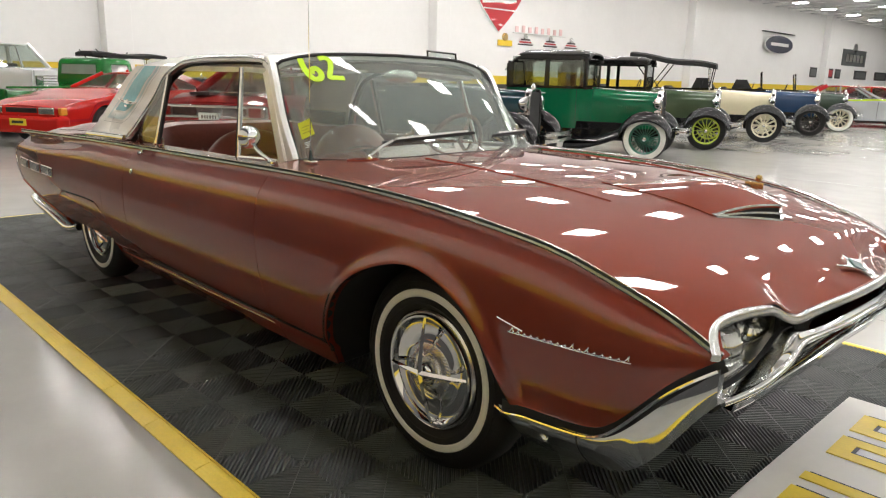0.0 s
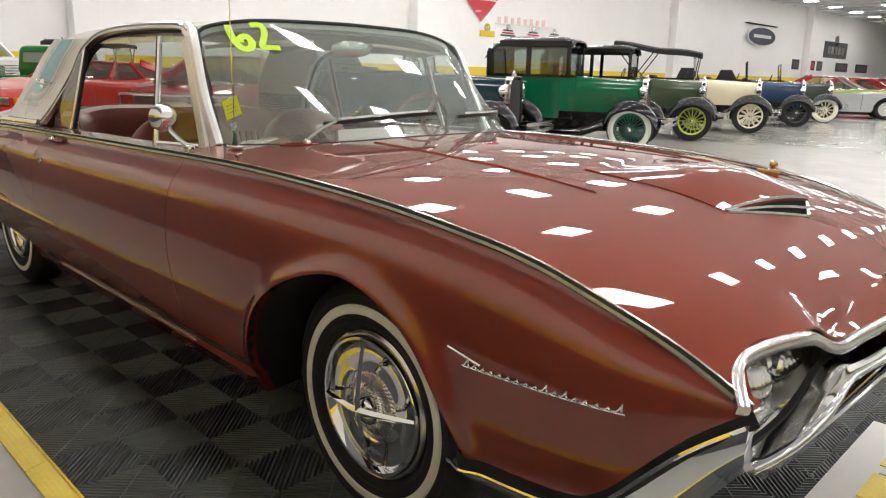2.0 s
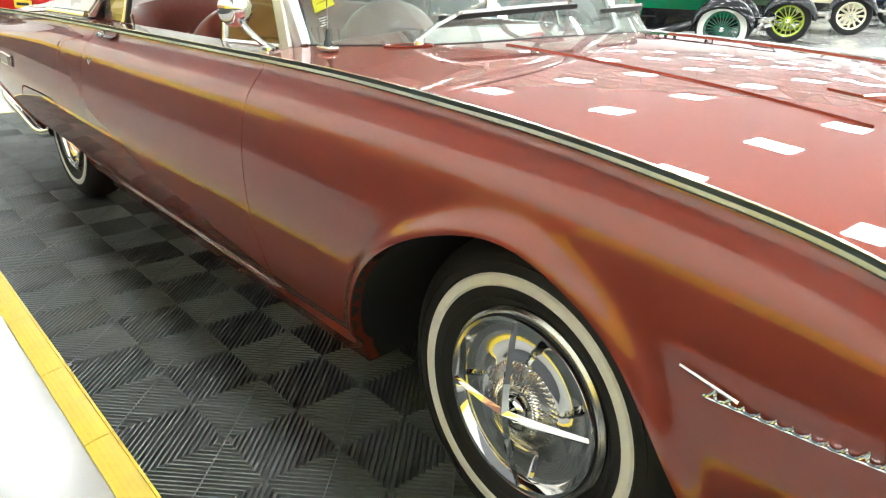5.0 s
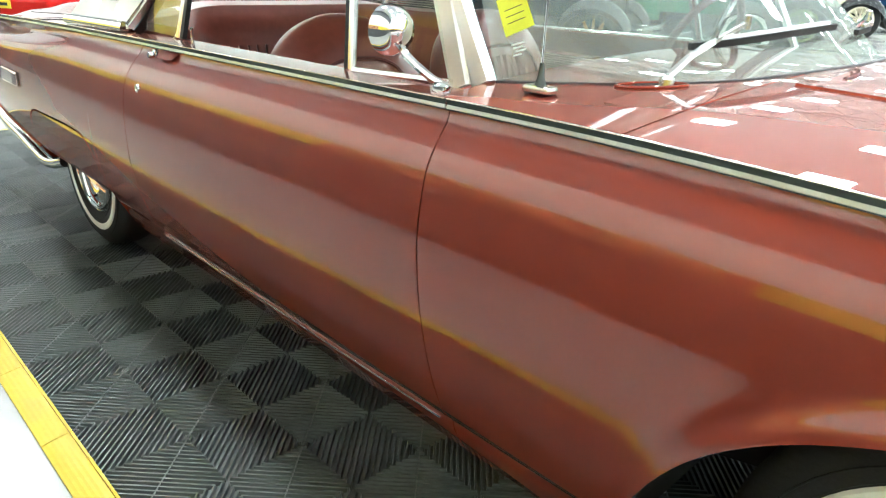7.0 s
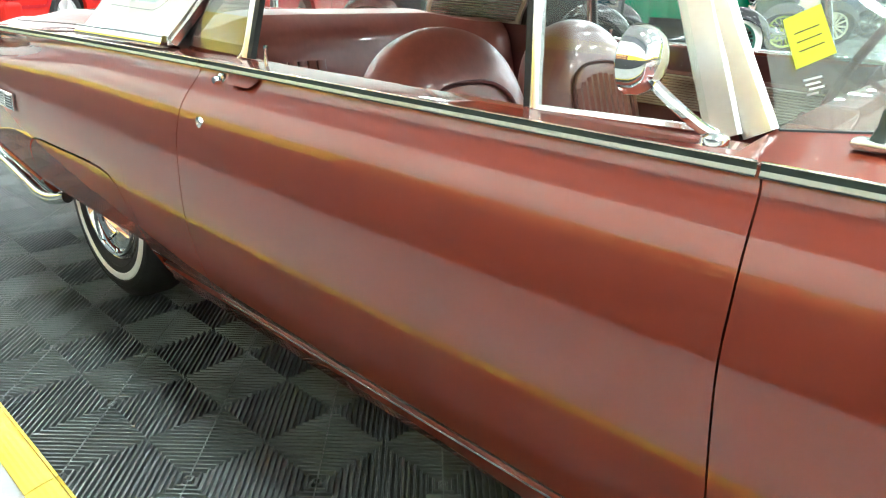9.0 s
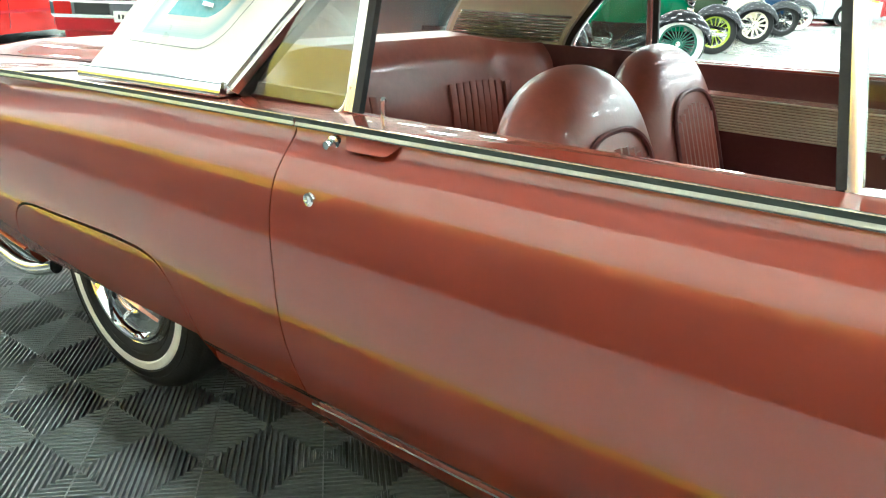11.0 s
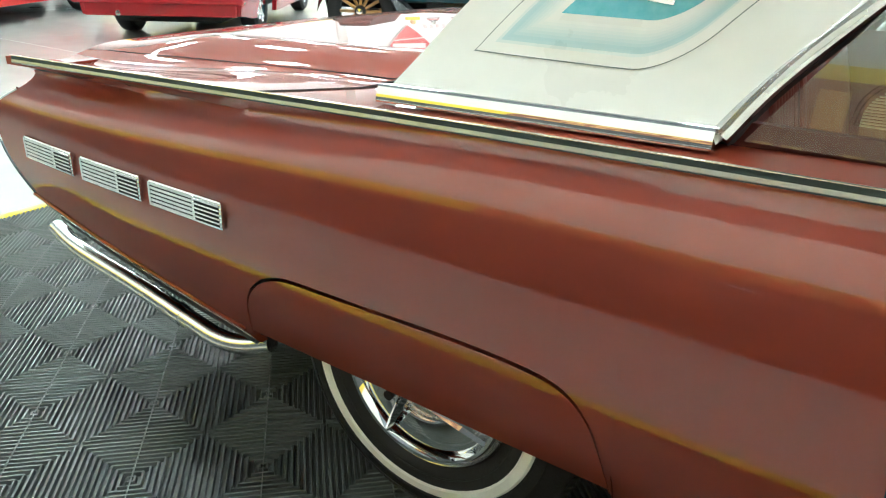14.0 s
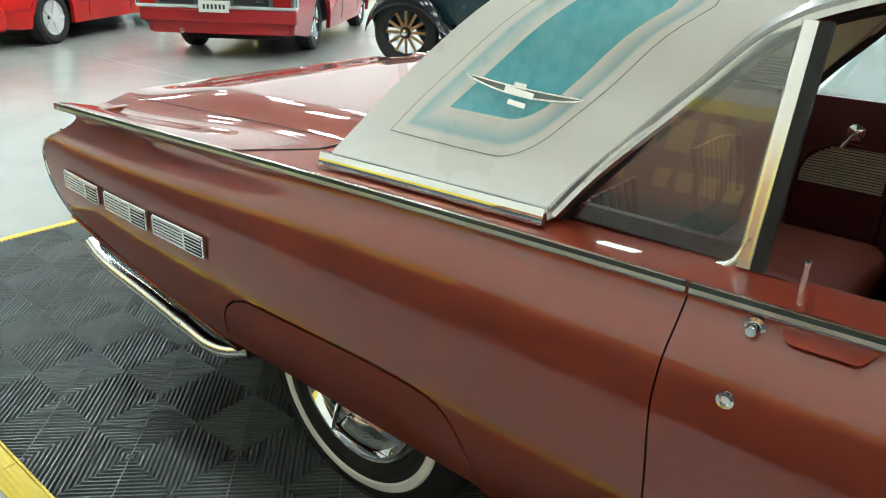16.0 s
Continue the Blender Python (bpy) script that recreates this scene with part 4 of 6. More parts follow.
# flat winged emblem on the nose
top_at = lambda x, y: max((v.co for v in hood.data.vertices if abs(v.co.x - x) < .03 and abs(v.co.y - y) < .03), key=lambda c: c.z - 2 * abs(c.x - x)).z
bm = bmesh.new()
outline = [(.045, 0), (.012, .018), (-.004, .045), (-.030, .105), (-.016, .050), (-.030, .014), (-.050, 0)]
outline += [(a, -b) for a, b in outline[-2:0:-1]]
lo, hi = ([bm.verts.new((a, b, c)) for a, b in outline] for c in (0, .009))
bm.faces.new(hi)
bm.faces.new(lo[::-1])
for k in range(len(outline)):
    n = (k + 1) % len(outline)
    bm.faces.new((lo[k], lo[n], hi[n], hi[k]))
em = part("nose_emblem", bm, POLISHED, hood, "chrome winged emblem with a dark green centre")
em.matrix_local = pose(2.425, .0, top_at(2.425, 0) + .003, 0, 26, 0)
made("emblem_centre", [(.030, 0, .011), (-.002, .026, .011), (-.036, 0, .011), (-.002, -.026, .011)], [[0, 1, 2, 3]], mat("green_enamel", (0.02, 0.10, 0.07), 0.3, 0, 0.6, 0.05, 20), em)

# side badge: a long thin bar over a wavy chrome ribbon
for s in (-1, 1):
    fend = [o for o in car.children if o.name.startswith("front_fender")][0 if s < 0 else 1]
    P = lambda x, z: Vector((x, s * (side_y(x, z) + .006), z))
    made("badge_bar", *sweep([P(1.847 + .012 * k, .614 - .0025 * k) for k in range(8)], ring(.0032, 6)), CHROME, fend, "thin chrome badge bar")
    base_line = lambda q: .578 + .0175 * q + .012 * (1 - q)
    bits = [sweep([P(1.875 + .35 * q, base_line(q) - .006) for q in np.linspace(.04, 1, 40)], ring(.0017, 5))]
    tall = {0: .020, 1: .012, 9: .015, 11: .014, 16: .017}
    wave = []
    for k in range(17):
        h = tall.get(k, .008)
        for a in np.linspace(0, 2 * math.pi, 9)[:-1]:
            q = .03 + (k + a / (2 * math.pi)) / 17.6
            wave.append(P(1.875 + .35 * q + .0035 * math.sin(a) + .30 * h * (1 - math.cos(a)) / 2, base_line(q) - .005 + h * (1 - math.cos(a)) / 2))
    bits.append(sweep(wave, ring(.0021, 5), up=(0, 1, 0)))
    made("badge_ribbon", *joined(*bits), CHROME, fend, "slim flowing chrome badge ribbon")

# ---------- wheels ----------
def wheel(x, s, spin, parent):
    hub = new("wheel")
    hub.parent = parent
    hub.matrix_local = pose(x, s * .735, .328, 0, 0, 0 if s < 0 else 180)
    tp = [(.10, .20), (.10, .26), (.075, .315), (.035, .328), (-.035, .328), (-.055, .319), (-.072, .294), (-.078, .266), (-.0755, .2635), (-.0765, .234), (-.073, .222), (-.066, .205), (-.05, .190), (.05, .19)]
    made("tyre", *lathe(tp, 72), TYRE, hub, "black tyre")
    made("whitewall", *lathe([(-.076, .2615), (-.0800, .257), (-.0805, .241), (-.077, .2365)], 72), WHITEWALL, hub, "narrow whitewall band")
    bits = [sweep([(r * math.cos(a), -.0765, r * math.sin(a)) for a in np.linspace(0, 2 * math.pi, 72, endpoint=False)], ring(.0018, 5), closed=True) for r in (.215, .285)]
    made("sidewall_ridge", *joined(*bits), TYRE, hub)
    rim = made("rim", *lathe([(.0, .12), (-.045, .14), (-.056, .175), (-.068, .190), (-.062, .196), (-.04, .192)], 64), STEEL, hub, "bright wheel rim")
    cap_p = [(-.045, .186), (-.070, .184), (-.078, .178), (-.077, .171), (-.066, .164), (-.058, .160), (-.0555, .150), (-.0545, .125), (-.055, .103), (-.060, .096), (-.062, .088)]
    cap_ = made("wheel_cover", *lathe(cap_p, 72), CHROME, hub, "chrome dished wheel cover with a four-bar spinner")
    cone = made("cover_disc", *lathe([(-.060, .090), (-.072, .070), (-.080, .045), (-.078, .03)], 64), STEEL, cap_, "knurled centre disc")
    def knurl(u, v):
        a, r = 2 * math.pi * u, .089 - .043 * v
        d = .0615 + .0205 * v + .0014 * math.cos(a * 48) * math.cos(v * 22)
        return (r * math.cos(a), -d, r * math.sin(a))
    made("knurled_ring", *patch(192, 12, knurl), CHROME, cap_, shade=False)
    made("hub_boss", *lathe([(-.075, .032), (-.088, .030), (-.096, .022), (-.099, .0)], 28), CHROME, cap_)
    for k in range(4):
        a = spin + k * math.pi / 2
        c, s_ = math.cos(a), math.sin(a)
        secs = []
        for r, w, d, h in ((.0, .0095, .110, .007), (.06, .009, .101, .007), (.12, .008, .088, .007), (.172, .006, .074, .005)):
            secs.append([(r * c - q * w * s_, -d - e * h, r * s_ + q * w * c) for q, e in ((-1, 0), (0, 1), (1, 0), (0, -.6))])
        vs_ = [p for q in secs for p in q]
        fs_ = [[4 * i + j, 4 * i + (j + 1) % 4, 4 * i + 4 + (j + 1) % 4, 4 * i + 4 + j] for i in range(3) for j in range(4)] + [[3, 2, 1, 0], [12, 13, 14, 15]]
        made("spinner_bar", vs_, fs_, CHROME, cap_, shade=False)
    hx, hz = .125 * math.cos(spin + math.radians(-200)), .125 * math.sin(spin + math.radians(-200))
    made("valve_hole", *lathe([(-.0568, .0), (-.0568, .011)], 12, "y", (hx, 0, hz)), DARK, cap_)
    boxed("brake_drum", (-.13, -.03, -.13), (.13, .1, .13), DARK, hub, .04)


for x in (1.497, -1.410):
    for s in (-1, 1):
        wheel(x, s, math.radians(96) if x > 0 else math.radians(62), car)

# ---------- door furniture, mirror, ornaments ----------
doorR = [o for o in car.children if o.name.startswith("door") and not o.name.startswith("door_top")]
for s, dr in zip((-1, 1), doorR):
    y1 = side_y(-.58, .829)
    made("door_button", *lathe([(0, .016), (s * .007, .0145), (s * .009, .0095), (s * .022, .0085), (s * .025, .007), (s * .025, 0)], 28, "y", (-.58, s * (y1 - .003), .826)), CHROME, dr, "chrome push button")
    y2 = side_y(-.583, .737)
    made("door_lock", *lathe([(0, .013), (s * .005, .012), (s * .006, .008), (s * .003, .006), (s * .003, 0)], 24, "y", (-.583, s * (y2 - .001), .737)), CHROME, dr, "round chrome key lock")
    # finger recess beneath the belt
    def hr(u, v):
        x = -.555 + .125 * u
        w = math.sin(min(u / .2, 1) * math.pi / 2) * math.sin(min((1 - u) / .2, 1) * math.pi / 2)
        z = belt_z(x) - .012 - .020 * v * w
        return (x, s * (side_y(x, z) + .002 + .012 * v * w), z)
    made("finger_recess", *patch(20, 6, hr, flip=s > 0), PAINT, dr, "scooped finger recess")
    # lock knob and inner door panel
    made("lock_knob", *lathe([(0, .005), (.03, .004), (.034, .0055), (.040, .005), (.042, 0)], 12, "z", (-.554, s * .738, .858)), CHROME, dr)
    def ip(u, v):
        x = -.64 + 1.26 * u
        z = .862 - .64 * v
        y = .722 - .057 * smooth(.10, .3, v) * smooth(.95, .8, v)
        return (x, s * y, z)
    made("inner_panel", *solid(*patch(30, 30, ip), (0, s * .02, 0)), PADDING, dr, "dark red padded inner door panel")
    made("panel_strip", *solid(*patch(10, 4, lambda u, v: (-.60 + 1.2 * u, s * .661, .792 - .012 * v)), (0, -s * .006, 0)), STEEL, dr)
    bits = [sweep([(-.60, s * .662, (.774 - k * .0085)), (.58, s * .662, (.774 - k * .0085))], ring(.0038, 5)) for k in range(13)]
    for b in bits:
        made("insert_rib", *b, IVORY, dr, "ivory rib of the insert")
    made("window_crank", *joined(lathe([(0, .026), (-s * .012, .024), (-s * .014, 0)], 20, "y", (.2, s * .665, .70)), sweep([(.2, s * .648, .70), (.12, s * .64, .66)], ring(.006, 6), up=(1, 0, 0))), CHROME, dr)
    # vent window and quarter window
    V = lambda x, y, z: Vector((x, s * y, z))
    a, b, c, d = V(.210, .737, .874), V(.133, .661, 1.245), V(.33, .668, 1.235), V(.492, .713, .883)
    g = made("vent_glass", [a, b, c, d], [[0, 1, 2, 3]], GLASS, dr)
    g.visible_shadow = False
    made("vent_frame", *joined(sweep([a, b], ring(.011, 10, .8), up=(0, 1, 0)), sweep([a, d], ring(.008, 6))), POLISHED, dr, "chrome vent window frame")
    made("vent_leg", *sweep([d + Vector((.018, -s * .010, -.006)), c + Vector((.018, 0, 0))], [(-.028, -.006), (.020, -.006), (.022, 0), (.018, .006), (-.026, .006), (-.030, 0)], up=(0, s, 0)), PILLARMETAL, dr, "broad bright front leg of the vent window")
    made("vent_seal", *sweep([a + Vector((-.014, 0, 0)), b + Vector((-.014, 0, 0))], [(-.006, -.006), (.006, -.006), (.006, .006), (-.006, .006)], up=(0, 1, 0)), BLACK, dr)
    qp = [o for o in car.children if o.name.startswith("quarter_panel")][0 if s < 0 else 1]
    a, b, c, d = V(-.638, .737, .862), V(-.638, .652, 1.205), V(-.69, .652, 1.183), V(-.93, .764, .862)
    mid = V(-.78, .672, 1.075)
    g = made("quarter_glass", [V(p.x, .660 + .069 * (1.205 - p.z) / .343, p.z) for p in (V(a.x, 0, a.z), V(b.x, 0, b.z), V(c.x, 0, c.z), V(mid.x, 0, mid.z), V(d.x, 0, d.z))], [[0, 1, 2, 3, 4]], SIDEGLASS, qp)
    g.visible_shadow = False
    made("quarter_bar", *sweep([a, b], ring(.014, 12, .75), up=(0, 1, 0)), POLISHED, qp, "chrome leading edge of the quarter window")
    made("bar_foot", *sweep(bezier([a + Vector((-.040, 0, -.012)), a + Vector((-.018, 0, -.002)), a + Vector((-.006, -s * .004, .016)), a + Vector((0, -s * .010, .045))], 6), ring(.010, 10), up=(0, 1, 0)), POLISHED, qp)
    made("quarter_seal", *sweep([a + Vector((.021, 0, 0)), b + Vector((.021, 0, 0))], [(-.009, -.007), (.009, -.007), (.009, .007), (-.009, .007)], up=(0, 1, 0)), BLACK, qp)
    # three louvred ornaments
    for x0 in (-2.575, -2.303, -2.038):
        bits = []
        for k in range(6):
            z = .578 + k * .0088
            for xa, xb, h, out in ((x0, x0 + .145, .0031, .004), (x0 + .147, x0 + .228, .0019, .0085)):
                pts = [Vector((x, s * (side_y(x, z) + out), z)) for x in np.linspace(xa, xb, 9)]
                bits.append(sweep(pts, [(-.004, -h), (.004, -h), (.004, h), (-.004, h)]))
        for x in (x0, x0 + .145, x0 + .228):
            bits.append(sweep([Vector((x, s * (side_y(x, z) + .006), z)) for z in (.574, .60, .626)], [(-.003, -.003), (.003, -.003), (.003, .004), (-.003, .004)], up=(1, 0, 0)))
        for zz in (.574, .626):
            bits.append(sweep([Vector((x, s * (side_y(x, zz) + .005), zz)) for x in np.linspace(x0, x0 + .228, 12)], ring(.003, 5)))
        o = made("louvre_ornament", *joined(*bits), CHROME, qp, "chrome louvred ornament", shade=False)
        made("louvre_back", *patch(10, 2, lambda u, v: (x0 + .228 * u, s * (side_y(x0 + .228 * u, .576 + .05 * v) + .002), .576 + .05 * v)), DARK, o)

# round door mirror
mir = new("door_mirror")
mir.parent = car
mir["label"] = "round chrome door mirror on a curved stalk"
mir.location = (.415, -.795, .975)
made("mirror_head", *lathe([(.030, 0), (.029, .022), (.022, .036), (.007, .045), (-.01, .047), (-.014, .043)], 32, "x"), CHROME, mir)
made("mirror_glass", *lathe([(-.012, 0), (-.012, .043)], 32, "x"), CHROME, mir)
made("mirror_stalk", *sweep(bezier([(.012, .004, -.02), (.045, .004, -.045), (.085, .02, -.075), (.105, .03, -.086)], 6), ring(.008, 8)), CHROME, mir)
made("mirror_foot", *lathe([(-.008, .020), (.004, .019), (.010, .012), (.012, 0)], 18, "z", (.105, .03, -.092)), CHROME, mir)

# aerial
aer = new("aerial")
aer.parent = car
aer["label"] = "slim chrome radio aerial on a flat base"
aer.location = (.69, -.692, hood_z(.7, .692) + .001)
part("aerial_base", box(bmesh.new(), (-.029, -.017, 0), (.029, .017, .013), .006), STEEL, aer)
made("aerial_ball", *lathe([(.01, .012), (.02, .009), (.028, .006), (.05, .004), (.05, 0)], 14, "z"), DARKTRIM, aer, "dark aerial socket")
made("aerial_rod", *sweep([(0, 0, .04), (.004, 0, .75)], ring(.0017, 6), up=(1, 0, 0)), CHROME, aer)

# wipers
for py, ey, ba, bb in ((-.506, -.317, -.445, 0), (.60, .33, .11, .50)):
    w = new("wiper")
    w.parent = car
    w["label"] = "bright metal windscreen wiper with black blade"
    on = lambda u, y, d: Vector(ws_f(u, .5 + y / 1.336)) + Vector((d, 0, d))
    base = Vector((ws_x(abs(py)) + .022, py, hood_z(.84, py) + .014))
    tip = on(.165, ey, .022)
    made("wiper_pivot", *lathe([(0, .015), (.010, .014), (.016, .008), (.018, 0)], 18, "z", base - Vector((0, 0, .014))), STEEL, w)
    dish = [base + Vector((.062 * math.cos(a) * .72 - .022 * math.sin(a) * .69 - .016, .062 * math.cos(a) * .69 + .022 * math.sin(a) * .72 - .022, 0)) for a in np.linspace(0, 2 * math.pi, 28, endpoint=False)]
    if py < 0:
        made("pivot_dish", *sweep([(p.x, p.y, hood_z(max(p.x, .7), p.y) + .001) for p in dish], ring(.003, 6), closed=True), PAINT, w, "raised painted rim round the wiper pivot")
    mid = base.lerp(tip, .5) + Vector((.006, 0, .012))
    made("wiper_arm", *sweep([base, base.lerp(mid, .5) + Vector((0, 0, .006)), mid], [(-.007, -.003), (.007, -.003), (.005, .005), (-.005, .005)]), STEEL, w)
    made("wiper_link", *sweep([mid, tip], [(-.0045, -.003), (.0045, -.003), (.0045, .003), (-.0045, .003)]), STEEL, w)
    made("wiper_clip", *lathe([(-.012, .007), (.012, .007), (.014, 0)], 12, "z", tip), POLISHED, w)
    path = [on(.115 + .03 * k / 10, ba + (bb - ba) * k / 10, .014) for k in range(11)]
    made("wiper_blade", *sweep(path, [(-.004, -.009), (.004, -.009), (.005, .003), (-.005, .003)]), BLACK, w)
    made("blade_bridge", *sweep([p + Vector((.003, 0, .008)) for p in path[1:10]], [(-.004, -.003), (.004, -.003), (.003, .004), (-.003, .004)]), STEEL, w)

# rear bumper tube
rb = new("rear_bumper")
rb.parent = car
rb["label"] = "chrome rear bumper with tubular side rails"
for s in (-1, 1):
    path = [(x, s * y, z) for x, y, z in bezier([(-2.70, .80, .322), (-2.55, .822, .302), (-2.30, .822, .267), (-2.09, .82, .231), (-2.0, .815, .214), (-1.93, .80, .214), (-1.86, .775, .232)], 6)]
    made("bumper_rail", *sweep(path, ring(.024, 18)), POLISHED, rb)
    made("rail_clamp", *sweep(path[16:18], ring(.0265, 14)), CHROME, rb)
    # painted lower return of the quarter panel, tucked in above the rail
    def low_return(u, v):
        x = -2.60 + .76 * u
        z = low_quarter(x)
        return (x, s * (side_y(x, z) - .004 - .030 * v ** 1.6), z - .045 * v)
    lv_, lf_ = patch(24, 6, low_return, flip=s > 0)
    made("lower_return", *solid(lv_, lf_, (0, -s * .02, 0)), PAINT, rb)
    # black strip added for the shadow in the slot above the rail
    path2 = [(x, s * (side_y(x, low_quarter(x)) - .045), low_quarter(x) - .052) for x in np.linspace(-2.58, -1.86, 20)]
    made("rail_slot_shade", *sweep(path2, ring(.012, 8)), BLACK, rb)
    path3 = [(x, s * (side_y(x, low_quarter(x) + .012) + .002), low_quarter(x) + .010) for x in np.linspace(-2.62, -1.84, 30)]
    made("lower_moulding", *sweep(path3, ring(.004, 6)), PAINT, rb)
path = bezier([(-2.66, -.76, .33), (-2.74, -.6, .36), (-2.78, 0, .37), (-2.74, .6, .36), (-2.66, .76, .33)], 8)
made("bumper_blade", *sweep(path, [(-.02, -.06), (.02, -.06), (.035, 0), (.02, .06), (-.02, .06)]), CHROME, rb)

# ---------- interior ----------
boxed("cabin_floor", (-1.3, -.66, .27), (.9, .66, .30), CARPET, car, .01)
def seat_shell(w, h, n=34):
    """A padded back: a broad rounded slab, domed at the top."""
    def f(u, v):
        a = 2 * math.pi * u
        v = 1 - (1 - v) ** 2.6
        ww = w * (1 - .04 * v) * (1 - v ** 4.6) ** .5
        y = ww * math.copysign(abs(math.cos(a)) ** .6, math.cos(a))
        d = .095 * (1 - v ** 7) ** .5 * math.copysign(abs(math.sin(a)) ** .75, math.sin(a))
        return (d, y, h * v)
    return patch(48, n, f)


def bucket(y, x=-.19):
    st = new("front_seat")
    st.parent = car
    st["label"] = "oxblood leather bucket seat with pleated insert"
    st.matrix_local = pose(x, y, .30)
    bm = bmesh.new()
    box(bm, (-.02, -.27, .02), (.52, .27, .19), .07, 4)
    part("cushion", bm, LEATHER, st)
    vs, fs = seat_shell(.295, .545)
    m = pose(-.05, 0, .12, 0, -17, 0)
    made("backrest", [m @ Vector(v) for v in vs], fs, LEATHER, st)
    bits = []
    for k in range(9):
        yy = -.13 + k * .0325
        zz = .42 - .04 * (abs(k - 4) / 4) ** 2
        bits.append(sweep([m @ Vector((.088, yy, z)) for z in np.linspace(.06, zz - .06, 8)], ring(.017, 7, .7), up=(1, 0, 0)))
        bits.append(sweep([(.06 + .05 * i, yy, .195) for i in range(9)], ring(.017, 7, .5)))
    for b in bits:
        made("pleat", *b, LEATHER, st)
    arc = [m @ Vector((.094, yy, z)) for yy, z in [(-.16, .06), (-.165, .25), (-.15, .34), (-.09, .385), (0, .395), (.09, .385), (.15, .34), (.165, .25), (.16, .06)]]
    made("piping", *sweep(bezier(arc, 5), ring(.006, 6), up=(1, 0, 0)), PADDING, st)


bucket(-.36)
bucket(.36, -.28)
# rear bench, its back wrapping round at the ends
def bench(u, v):
    y = -.68 + 1.36 * u
    q = abs(y) / .68
    x = -1.12 + .12 * smooth(.62, 1.0, q) + .02 * math.sin(v * 3)
    z = .42 + .50 * v - .03 * smooth(.5, .9, q) * v
    return (x + .09 * (1 - v) - .16 * max(0, v - .85) * 4 * (v - .85) / .15 * .3, y, z)
vs, fs = patch(40, 16, bench)
bs_ = made("rear_seat", *solid(vs, fs, (-.10, 0, .01)), LEATHER, car, "oxblood leather rear bench with pleats")
bm = bmesh.new()
box(bm, (-1.08, -.62, .32), (-.58, .62, .50), .07, 4)
part("rear_cushion", bm, LEATHER, bs_)
for y0 in (-.34, .34):
    bits = []
    for k in range(9):
        yy = y0 - .15 + k * .0375
        bits.append(sweep([Vector(bench((yy + .68) / 1.36, v)) + Vector((.004, 0, 0)) for v in np.linspace(.1, .72, 8)], ring(.018, 7, .6), up=(1, 0, 0)))
    for b in bits:
        made("pleat", *b, LEATHER, bs_)
# parcel shelf, dash, console, wheel
made("parcel_shelf", *solid(*patch(6, 12, lambda u, v: (-1.50 + .36 * u, -.66 + 1.32 * v, .885 + .012 * math.sin(u * 3))), (0, 0, -.02)), PADDING, car, "dark red padded parcel shelf")
for s in (-1, 1):
    made("rear_side_panel", *solid(*patch(8, 8, lambda u, v: (-1.15 + .5 * u, s * (.70 - .02 * math.sin(v * 3)), .885 - .5 * v)), (0, s * .015, 0)), PADDING, car)
for s in (-1, 1):
    made("rear_crank", *joined(lathe([(0, .028), (-s * .012, .026), (-s * .02, .012), (-s * .02, 0)], 20, "y", (-.768, s * .675, .795)), sweep([(-.768, s * .66, .795), (-.80, s * .65, .74)], ring(.006, 6), up=(1, 0, 0))), CHROME, car)
    arc = [(-.92, s * .672, .62), (-.905, s * .672, .69), (-.86, s * .672, .74), (-.78, s * .672, .752), (-.66, s * .672, .752)]
    made("armrest_edge", *sweep(bezier(arc, 6), ring(.008, 6), up=(0, 1, 0)), PADDING, car)
    bits = [sweep([(-.90 + .10 * max(0, (z - .62) / .13) ** 3, s * .674, z), (-.66, s * .674, z)], ring(.0035, 5)) for z in np.linspace(.62, .745, 15)]
    for b in bits:
        made("armrest_rib", *b, IVORY, car, "ivory rib of the armrest")
def dash(u, v):
    y = -.64 + 1.28 * v
    a = u * 1.9
    return (.64 + .14 * math.cos(a) - .12 * abs(y), y, .80 + .09 * math.sin(a + .35) - .06 * y * y)
made("dashboard", *solid(*patch(14, 20, dash), (0.01, 0, -.03)), PADDING, car, "dark red padded dashboard")
made("dash_top", *solid(*patch(6, 20, lambda u, v: (.60 + (ws_x(abs(-.66 + 1.32 * v)) - .60) * u, -.66 + 1.32 * v, .897 - .076 * (-.66 + 1.32 * v) ** 2 + .010 * u)), (0, 0, -.02)), PADDING, car)
boxed("console", (-.3, -.09, .3), (.7, .09, .55), PADDING, car, .04)
boxed("firewall", (.72, -.68, .28), (.76, .68, .86), DARK, car, .01)
sw = new("steering_wheel")
sw.parent = car
sw["label"] = "slim dark steering wheel with chrome spokes"
sw.matrix_local = pose(.40, .36, .865, 0, -68, 0)
made("wheel_rim", *sweep([(.195 * math.cos(a), .195 * math.sin(a), 0) for a in np.linspace(0, 2 * math.pi, 48, endpoint=False)], ring(.011, 8), closed=True), PADDING, sw)
for a in (0.3, math.pi - .3):
    made("wheel_spoke", *sweep([(.03 * math.sin(a + 1.57), .03 * math.cos(a + 1.57), -.03), (.19 * math.cos(a), .19 * math.sin(a), 0)], [(-.012, -.004), (.012, -.004), (.012, .004), (-.012, .004)]), CHROME, sw)
made("wheel_hub", *lathe([(-.25, .025), (-.05, .03), (-.02, .05), (-.01, .04), (-.005, 0)], 24, "z"), PADDING, sw)
made("rear_mirror", *joined(moved(lathe([(0, 0), (.004, .03), (.008, .032), (.02, .02), (.024, 0)], 24, "x"), Matrix.Translation((.40, 0, 1.225)) @ Matrix.Diagonal((1, 3.2, 1, 1)))), STEEL, car)
